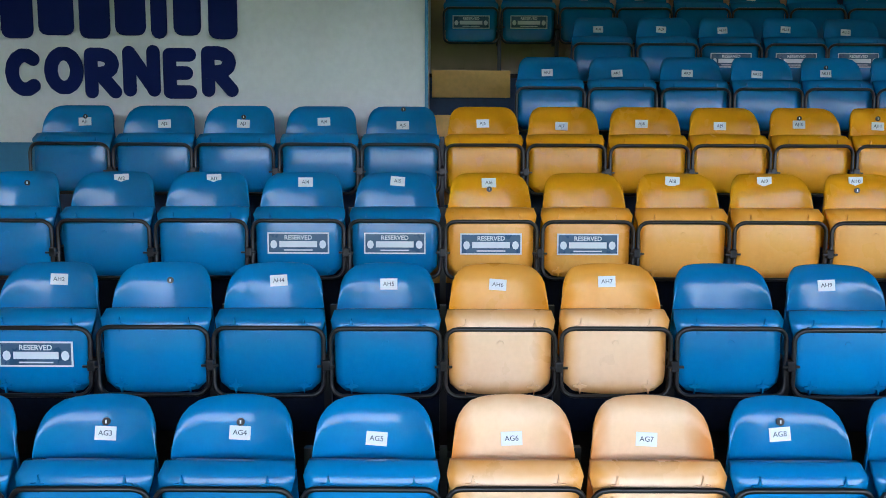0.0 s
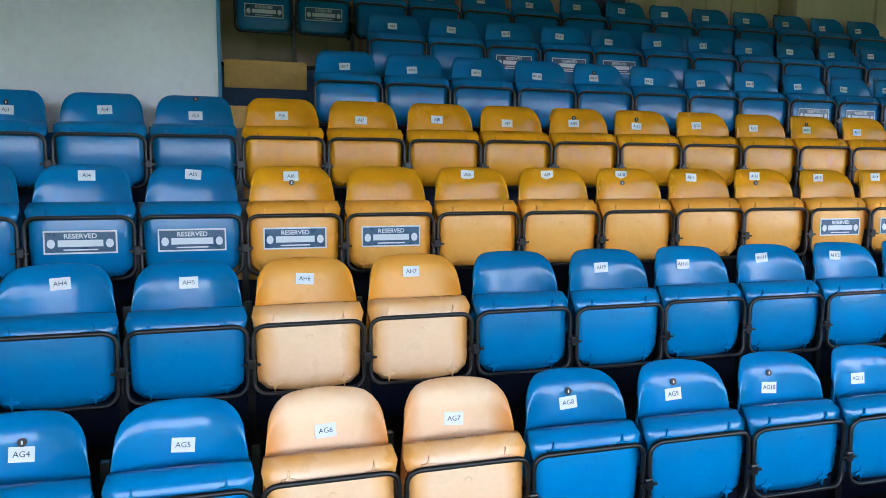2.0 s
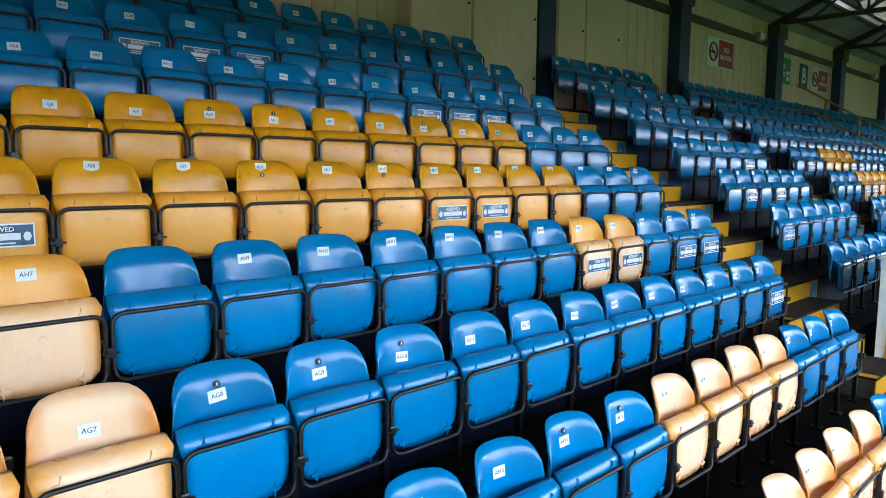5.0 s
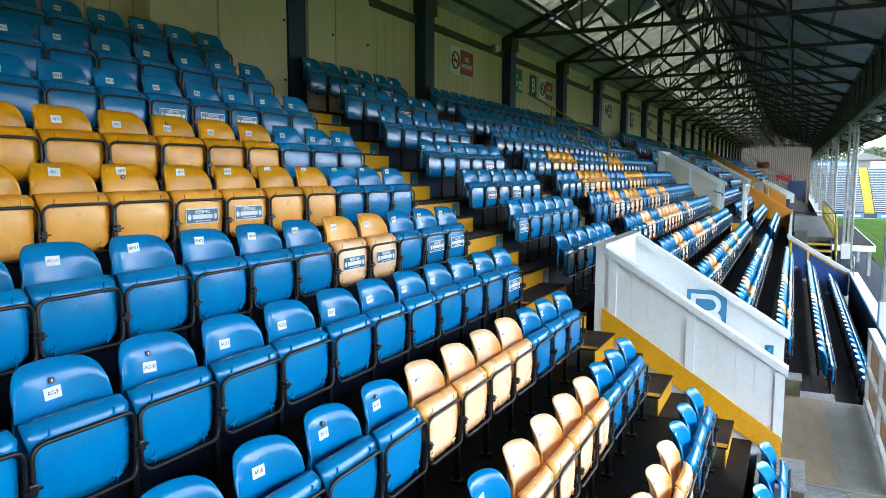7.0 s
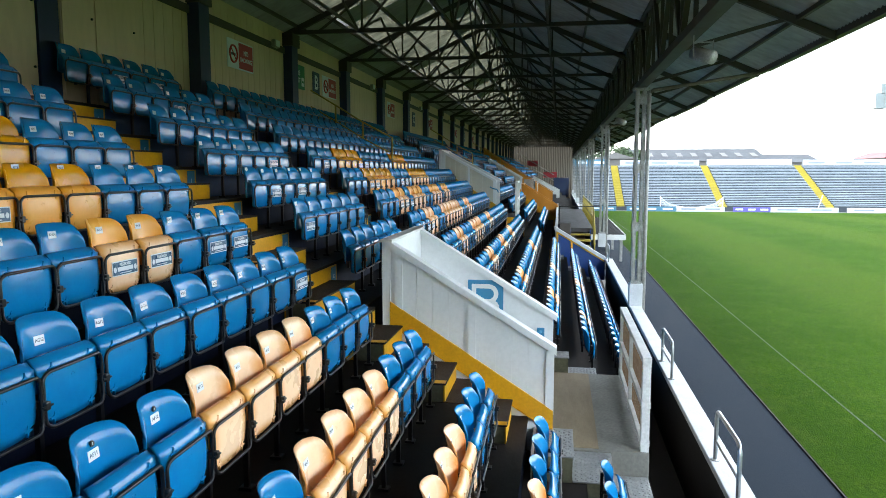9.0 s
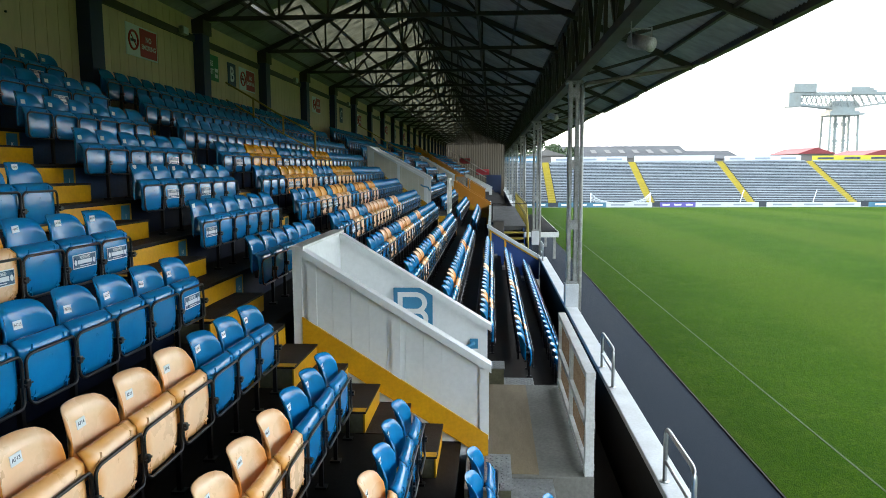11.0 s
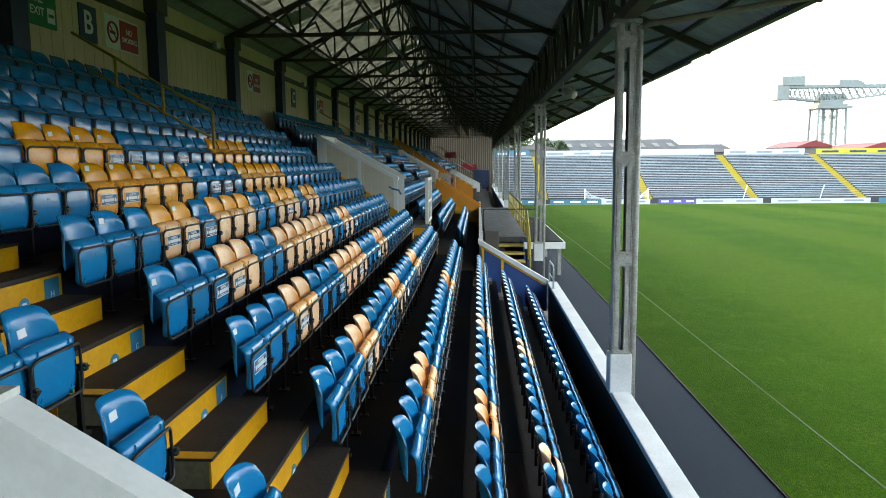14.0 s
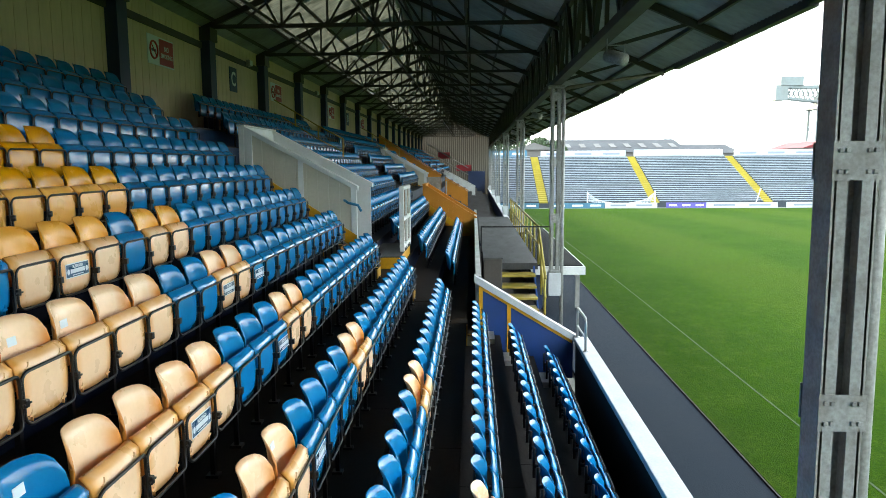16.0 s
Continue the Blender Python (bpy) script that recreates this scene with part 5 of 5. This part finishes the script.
# ---- floodlights under the girder ----
def floodlight(x):
    t = thing("floodlight", "grey cylindrical floodlight hung below the girder", "lamp", "floodlights", pose(x, -1.80, 1.90))
    b = Build()
    b.tube([(0.14, 0.1, 0.05), (0, 0, 0), (-0.12, -0.10, -0.05)], 0.095, STEEL, 14)
    part("housing", b, t)
    b = Build()
    b.bar((0.03, -0.13, -0.02), (0.03, -0.13, 0.2), 0.04, 0.01, STEEL)
    b.bar((0.03, 0.13, -0.02), (0.03, 0.13, 0.29), 0.04, 0.01, STEEL)
    b.bar((0.03, -0.13, 0.18), (0.03, 0.13, 0.18), 0.04, 0.012, STEEL)
    part("bracket", b, t)


for x in (10.3, 23.65, 36.6, 49.6):
    floodlight(x)

# ---- signs and door at the end wall ----
for y, z, w in ((4.0, 1.35, 1.5), (1.45, -0.25, 1.9)):
    t = thing("end_wall_sign", "small red and white sign on the end wall", "sign", "end wall signs")
    b = Build()
    b.box(XR - 0.07, XR - 0.04, y - w / 2, y + w / 2, z - 0.4, z + 0.4, RED)
    part("board", b, t)
b = Build()
b.box(XR - 0.6, XR - 0.04, -1.2, 0.9, -3.4, -0.65, NAVY)
setting("door_end", b, "dark blue-green door lobby at the end wall")
for p, q in (((XR - 0.08, 6.2, 1.95), (XR - 0.08, 0.9, -1.1)), ((XR - 0.08, 6.2, 2.85), (XR - 0.08, 0.9, -0.25))):
    b = Build()
    b.bar(p, q, 0.08, 0.12, STEEL)
    setting("end_rail", b, "sloping rail on the end wall")

# ---- open terrace behind the goal ----
TERR = material("weathered_bench_planks", (0.36, 0.40, 0.44), 0.8, dark=(0.20, 0.235, 0.28), scale=0.8, amount=0.7, fine=3, fine_amount=0.4, stretch=(1, 0.15, 1))
TERR_DK = material("dark_terrace_concrete", (0.048, 0.056, 0.066), 0.9, spec=0.1, dark=(0.070, 0.078, 0.086), scale=0.6, amount=0.6, fine=5, fine_amount=0.3)
YSTAIR = material("yellow_terrace_stair", (0.33, 0.26, 0.015), 0.7, dark=(0.23, 0.18, 0.02), scale=0.8, amount=0.5, fine=6, fine_amount=0.25)
STEPS, TX0, TZ0, TD, TR = 26, 96.2, -4.17, 0.53, 0.209
FAR = ground_z(95.2)   # ground behind the goal
STAIRS_Y = [-7.9 - 12.85 * k for k in range(6)]
base, planks = Build(), Build()
for k in range(STEPS):
    x, z = TX0 + TD * k, TZ0 + TR * k
    edges = [-1.75] + [v for y in STAIRS_Y for v in (y + 0.58, y - 0.58)] + [-86.0]
    for a, c in zip(edges[::2], edges[1::2]):
        planks.box(x + 0.02, x + 0.24, c, a, z + 0.055, z + 0.14, TERR)
profile = [(TX0, FAR - 0.4)]
for k in range(STEPS):
    profile += [(TX0 + TD * k, TZ0 + TR * k), (TX0 + TD * (k + 1), TZ0 + TR * k)]
base.prism(profile + [(TX0 + TD * STEPS, FAR - 0.4)], "y", -86, -1.85, TERR_DK)
terrace = setting("end_terrace", base, "open stepped terrace behind the goal")
pl = part("bench_planks", planks, terrace, "long weathered grey bench planks")
tagged(pl, kind="stuff")
for y in STAIRS_Y:
    t = thing("terrace_stair", "yellow painted stair up the open terrace", "stair", "terrace stairs")
    for k in range(STEPS):
        x, z = TX0 + TD * k, TZ0 + TR * k
        b = Build()
        b.box(x - 0.03, x + TD, y - 0.5, y + 0.5, z + 0.004, z + 0.03, YSTAIR)
        b.box(x - 0.05, x - 0.02, y - 0.5, y + 0.5, z - TR + 0.03, z + 0.03, YSTAIR)
        part("step", b, t)
# hoardings along its foot and top
def hoarding(x, y0, y1, z0, z1, mat, bars=0, ink=None):
    t = thing("hoarding", "long advertising board with unreadable print", "hoarding", "hoardings")
    b = Build()
    b.box(x, x + 0.08, y1, y0, z0, z1, mat)
    p = part("board", b, t)
    for k in range(bars):
        b = Build()
        c = y0 + (y1 - y0) * (k + 0.5) / bars
        w = abs(y1 - y0) / bars * 0.30
        b.box(x - 0.012, x - 0.001, c - w, c + w, z0 + (z1 - z0) * 0.35, z0 + (z1 - z0) * 0.68, ink)
        part("print", b, p)


TEAL = material("teal_hoarding", (0.05, 0.15, 0.23), 0.6, scale=1, amount=0.3, fine_amount=0.1)
PURPLE = material("violet_hoarding", (0.09, 0.07, 0.30), 0.6, scale=1, amount=0.3, fine_amount=0.1)
PALE = material("white_hoarding", (0.46, 0.48, 0.51), 0.6, scale=1, amount=0.3, fine_amount=0.1)
BRIGHT = material("bright_yellow_hoarding", (0.42, 0.38, 0.02), 0.6, scale=1, amount=0.3, fine_amount=0.1)
GREYINK = material("faded_print", (0.20, 0.23, 0.28), 0.6, scale=1, amount=0.3, fine_amount=0.1)
HX = 95.2
for y0, y1, mat, n, ink in ((-1.9, -7.3, TEAL, 3, PAPER), (-8.6, -14.8, TEAL, 3, PAPER), (-14.87, -20.77, PALE, 2, GREYINK), (-21.8, -26.3, PURPLE, 3, PAPER),
                            (-26.33, -34.3, PALE, 2, GREYINK), (-35.3, -47.0, PALE, 3, GREYINK), (-48.0, -60.0, TEAL, 3, PAPER)):
    hoarding(HX, y0, y1, FAR + 0.01, FAR + 0.64, mat, n, ink)
TOPX, TOPZ = TX0 + TD * STEPS - 0.2, TZ0 + TR * (STEPS - 1)
for y0, y1, z1, mat, n, ink in ((-1.9, -7.0, 0.95, TEAL, 2, PAPER), (-8.8, -20.1, 0.85, PALE, 3, GREYINK), (-21.2, -32.9, 0.95, PALE, 0, None),
                                (-34.4, -45.4, 0.85, PALE, 3, GREYINK), (-47.0, -66.0, 0.80, BRIGHT, 5, INK)):
    hoarding(TOPX, y0, y1, TOPZ - 0.004, TOPZ + z1, mat, n, ink)
# goal
t = thing("goal", "white goal frame with a sagging net", "goal")
gy0, gy1, gx = -12.9, -20.6, 95.7
for y in (gy0, gy1):
    b = Build()
    b.tube([(gx, y, FAR), (gx, y, FAR + 1.9)], 0.07, PAPER, 8)
    part("post", b, t)
NET = material("white_net", (0.6, 0.63, 0.66), 0.8, scale=3, amount=0.3)
for k in range(16):
    b = Build()
    pts = []
    for j in range(9):
        u = j / 8
        y = gy0 + (gy1 - gy0) * u
        z = FAR + 0.05 + (1.75 - 1.25 * (4 * u * (1 - u)) ** 0.6) * (k / 15)
        pts.append((gx + 0.9 * (1 - k / 15), y, z))
    b.tube(pts, 0.014 if k < 15 else 0.03, NET, 4)
    part("net_cord", b, t)
# thin posts on the terrace front
for y in (-32.0, -41.2):
    t = thing("training_pole", "thin white leaning pole behind the goal line", "pole", "training poles")
    b = Build()
    b.tube([(95.9, y, FAR), (95.9, y - 0.6, FAR + 2.2)], 0.05, PAPER, 6)
    part("pole", b, t)

# ---- buildings and trees beyond ----
SLATE = material("grey_industrial_roof", (0.062, 0.064, 0.068), 0.8, spec=0.1, dark=(0.045, 0.045, 0.05), scale=0.2, amount=0.6, fine=1.5, fine_amount=0.3)
REDROOF = material("red_roof", (0.15, 0.015, 0.017), 0.7, scale=0.3, amount=0.4, fine_amount=0.2)
BRICKY = material("pale_shed_wall", (0.11, 0.105, 0.10), 0.8, scale=0.3, amount=0.4, fine_amount=0.2)


def shed(x0, x1, y0, y1, z1, ridge, roof, label, lights=0, gable=False):
    t = thing("industrial_shed", label, "building", "distant buildings")
    b = Build()
    b.box(x0, x1, y0, y1, GROUND - 0.2, z1, BRICKY)
    part("wall", b, t)
    xm = (x0 + x1) / 2
    b = Build()
    if gable:
        b.prism([(y0 - 0.4, z1 - 0.1), ((y0 + y1) / 2, ridge), (y1 + 0.4, z1 - 0.1)], "x", x0 - 0.5, x1 + 0.5, roof)
    else:
        b.prism([(x0 - 0.5, z1 - 0.1), (xm, ridge), (x1 + 0.5, z1 - 0.1)], "y", y0 - 0.4, y1 + 0.4, roof)
    r = part("roof", b, t)
    for k in range(lights):
        b = Build()
        y = y0 + (y1 - y0) * (k + 0.5) / lights
        f = 0.45
        xa = x0 + (xm - x0) * f
        za = z1 + (ridge - z1) * f
        b.bar((xa - 2.0, y, za - 2.0 * (ridge - z1) / (xm - x0) + 0.1), (xa + 2.0, y, za + 2.0 * (ridge - z1) / (xm - x0) + 0.1), 1.2, 0.1, BRICKY)
        part("roof_light", b, r)


shed(170, 196, -46, -16, 2.6, 5.6, SLATE, "long grey industrial shed with roof lights", 9)
shed(170, 190, -57, -46.5, 2.3, 4.2, SLATE, "low brown-grey shed beyond the terrace")
shed(128, 142, -12.6, -6.2, 2.5, 3.5, BRICKY, "small pale gabled building", 0, True)
shed(150, 165, -68.5, -61.7, 2.9, 4.1, REDROOF, "red roofed building beyond the terrace", 0, True)
shed(150, 165, -84, -72.0, 1.9, 3.6, REDROOF, "red roofed building beyond the terrace", 0, True)

LEAF = material("dark_foliage", (0.035, 0.06, 0.02), 0.8, dark=(0.02, 0.035, 0.012), scale=0.6, amount=0.6, fine=4, fine_amount=0.4)
BARK = material("bark", (0.07, 0.05, 0.035), 0.9, scale=3, amount=0.5)


def tree(x, y, h, r, seed):
    g = random.Random(seed)
    t = thing("tree", "dark green broadleaf tree in the distance", "tree", "distant trees", pose(x, y, FAR - 1.2))
    b = Build()
    rings = []
    for k in range(5):
        u = k / 4
        rings.append((0.35 * (1 - 0.8 * u), u * h * 0.7))
    vs, fs = [], []
    for rr, z in rings:
        vs += [(rr * math.cos(a * math.pi / 3), rr * math.sin(a * math.pi / 3), z) for a in range(6)]
    for k in range(4):
        for a in range(6):
            fs.append((k * 6 + a, k * 6 + (a + 1) % 6, k * 6 + 6 + (a + 1) % 6, k * 6 + 6 + a))
    b.add(vs, fs, BARK, True)
    for k in range(7):
        a = g.uniform(0, 6.28)
        z = h * g.uniform(0.35, 0.65)
        b.bar((0, 0, z), (r * 0.7 * math.cos(a), r * 0.7 * math.sin(a), z + h * 0.2), 0.12, 0.12, BARK)
    part("trunk", b, t)
    b = Build()
    vs, fs = [], []
    for k in range(1500):
        while True:
            p = Vector((g.uniform(-1, 1), g.uniform(-1, 1), g.uniform(-1, 1)))
            if 0.25 < p.length < 1 and noise.noise(p * 2.5 + Vector((seed, 0, 0))) > -0.18:
                break
        c = Vector((p.x * r, p.y * r, h * 0.66 + p.z * h * 0.34))
        s = g.uniform(0.25, 0.5)
        d1 = Vector((g.uniform(-1, 1), g.uniform(-1, 1), g.uniform(-1, 1))).normalized() * s
        d2 = d1.orthogonal().normalized() * s * 0.6
        o = len(vs)
        vs += [c - d1, c + d2, c + d1, c - d2]
        fs.append((o, o + 1, o + 2, o + 3))
    b.add(vs, fs, LEAF)
    part("crown", b, t)


for k, (x, y, h, r) in enumerate(((190, -6, 13.0, 4), (194, -12, 13.8, 4.5), (188, 2, 12.5, 4), (198, -17, 13.0, 3.5), (230, -26, 12.8, 4), (192, -1, 13, 4), (163, -13.6, 11.7, 2.8), (166, -17.6, 11.2, 2.5))):
    tree(x, y, h, r, k + 3)

# ---- giant cantilever crane on the skyline ----
CRANE = material("pale_blue_crane_paint", (0.15, 0.185, 0.19), 0.7, dark=(0.12, 0.11, 0.09), scale=0.1, amount=0.5, fine=1, fine_amount=0.2)
cr = thing("cantilever_crane", "huge pale hammerhead dockside crane on the skyline", "crane", "", pose(415, -192.5, -7.5))
# tower
for sx in (-5, 5):
    for sy in (-7.2, 7.2):
        b = Build()
        b.bar((sx * 1.15, sy * 1.12, -4), (sx, sy, 37), 1.0, 1.0, CRANE)
        part("leg", b, cr)
for sx in (-5, 5):
    for z0, z1 in ((2, 13), (13, 25), (25, 36)):
        for f in (1, -1):
            b = Build()
            b.bar((sx, -7.2 * f, z0), (sx, 7.2 * f, z1), 0.45, 0.45, CRANE)
            part("brace", b, cr)
b = Build()
b.box(-6, 6, -7.8, 7.8, 36.6, 37.8, CRANE)
b.box(-4, 4, -6.0, 6.0, 37.8, 40, CRANE)
b.box(-8.5, 8.5, -9.2, 9.2, 35.4, 36.6, CRANE)
part("turntable", b, cr)
for sy in (-2.3, 2.3):
    b = Build()
    b.bar((0, sy, -4), (0, sy, 35.4), 1.3, 1.3, CRANE)
    for z in (9, 21, 30):
        b.box(-1.2, 1.2, sy - 1.2, sy + 1.2, z, z + 1.6, CRANE)
    part("lift_shaft", b, cr)
b = Build()
b.box(-3.2, 3.2, -17.4, -9.8, 48.1, 49.4, CRANE)
b.box(-2.6, 2.6, -16.2, -11.0, 49.4, 50.4, CRANE)
part("hoist_carriage", b, cr)
b = Build()
b.prism([(-10, 40.0), (7, 40.0), (5, 43.5), (-7.5, 43.5)], "x", -2.4, 2.4, CRANE)
part("machinery", b, cr)
# jib along y
ja, jb = -45, 29
for sx in (-3, 3):
    b = Build()
    b.bar((sx, ja, 47.5), (sx, jb, 47.5), 1.2, 1.5, CRANE)
    part("top_chord", b, cr)
    b = Build()
    b.bar((sx, 0, 39.0), (sx, jb - 3, 42.0), 0.9, 1.0, CRANE)
    b.bar((sx, 0, 39.0), (sx, ja, 45.0), 0.9, 1.0, CRANE)
    part("bottom_chord", b, cr)
    for k in range(10):
        for f in (0, 1):
            ya = (jb - 3) * (k + f) / 10
            yb_ = (jb - 3) * (k + 1 - f) / 10
            b = Build()
            b.bar((sx, ya, 39.0 + 3.0 * ya / (jb - 3)), (sx, yb_, 47.5), 0.4, 0.4, CRANE)
            part("lattice", b, cr)
    for k in range(12):
        for f in (0, 1):
            ya = ja * (k + f) / 12
            yb_ = ja * (k + 1 - f) / 12
            b = Build()
            b.bar((sx, ya, 39.0 + 6.0 * ya / ja), (sx, yb_, 47.5), 0.4, 0.4, CRANE)
            part("lattice", b, cr)
b = Build()
b.box(-4.5, 4.5, 23, 29.5, 40.5, 48, CRANE)
part("counterweight", b, cr)
b = Build()
b.box(-4.5, 4.5, 15, 27, 48.2, 53, CRANE)
part("winch_house", b, cr, "pale blue machinery house")
b = Build()
b.box(-3, 3, -14, -4, 48.2, 51, CRANE)
part("trolley", b, cr)

# ---- unseen stand across the pitch: closes the ground, added to block low sky ----
OPP = material("dark_cladding", (0.06, 0.065, 0.075), 0.8, dark=(0.04, 0.045, 0.05), scale=0.3, amount=0.6, fine=2, fine_amount=0.3)
b = Build()
for k in range(12):
    b.box(-60, 80, -84 - 0.9 * k, -83.1 - 0.9 * k, GROUND, GROUND + 1.0 + 0.42 * k, OPP)
b.box(-60, 80, -96, -95.5, GROUND, 8.0, OPP)
b.prism([(-97, 7.6), (-83, 8.2), (-83, 8.5), (-97, 7.9)], "x", -60, 80, OPP)
setting("wall_opposite", b, "dark roofed terrace along the other side of the pitch")
b = Build()
b.box(-60, -59.5, -96, -6, GROUND, 4, OPP)
setting("wall_near_end", b, "dark wall closing the near end of the ground")
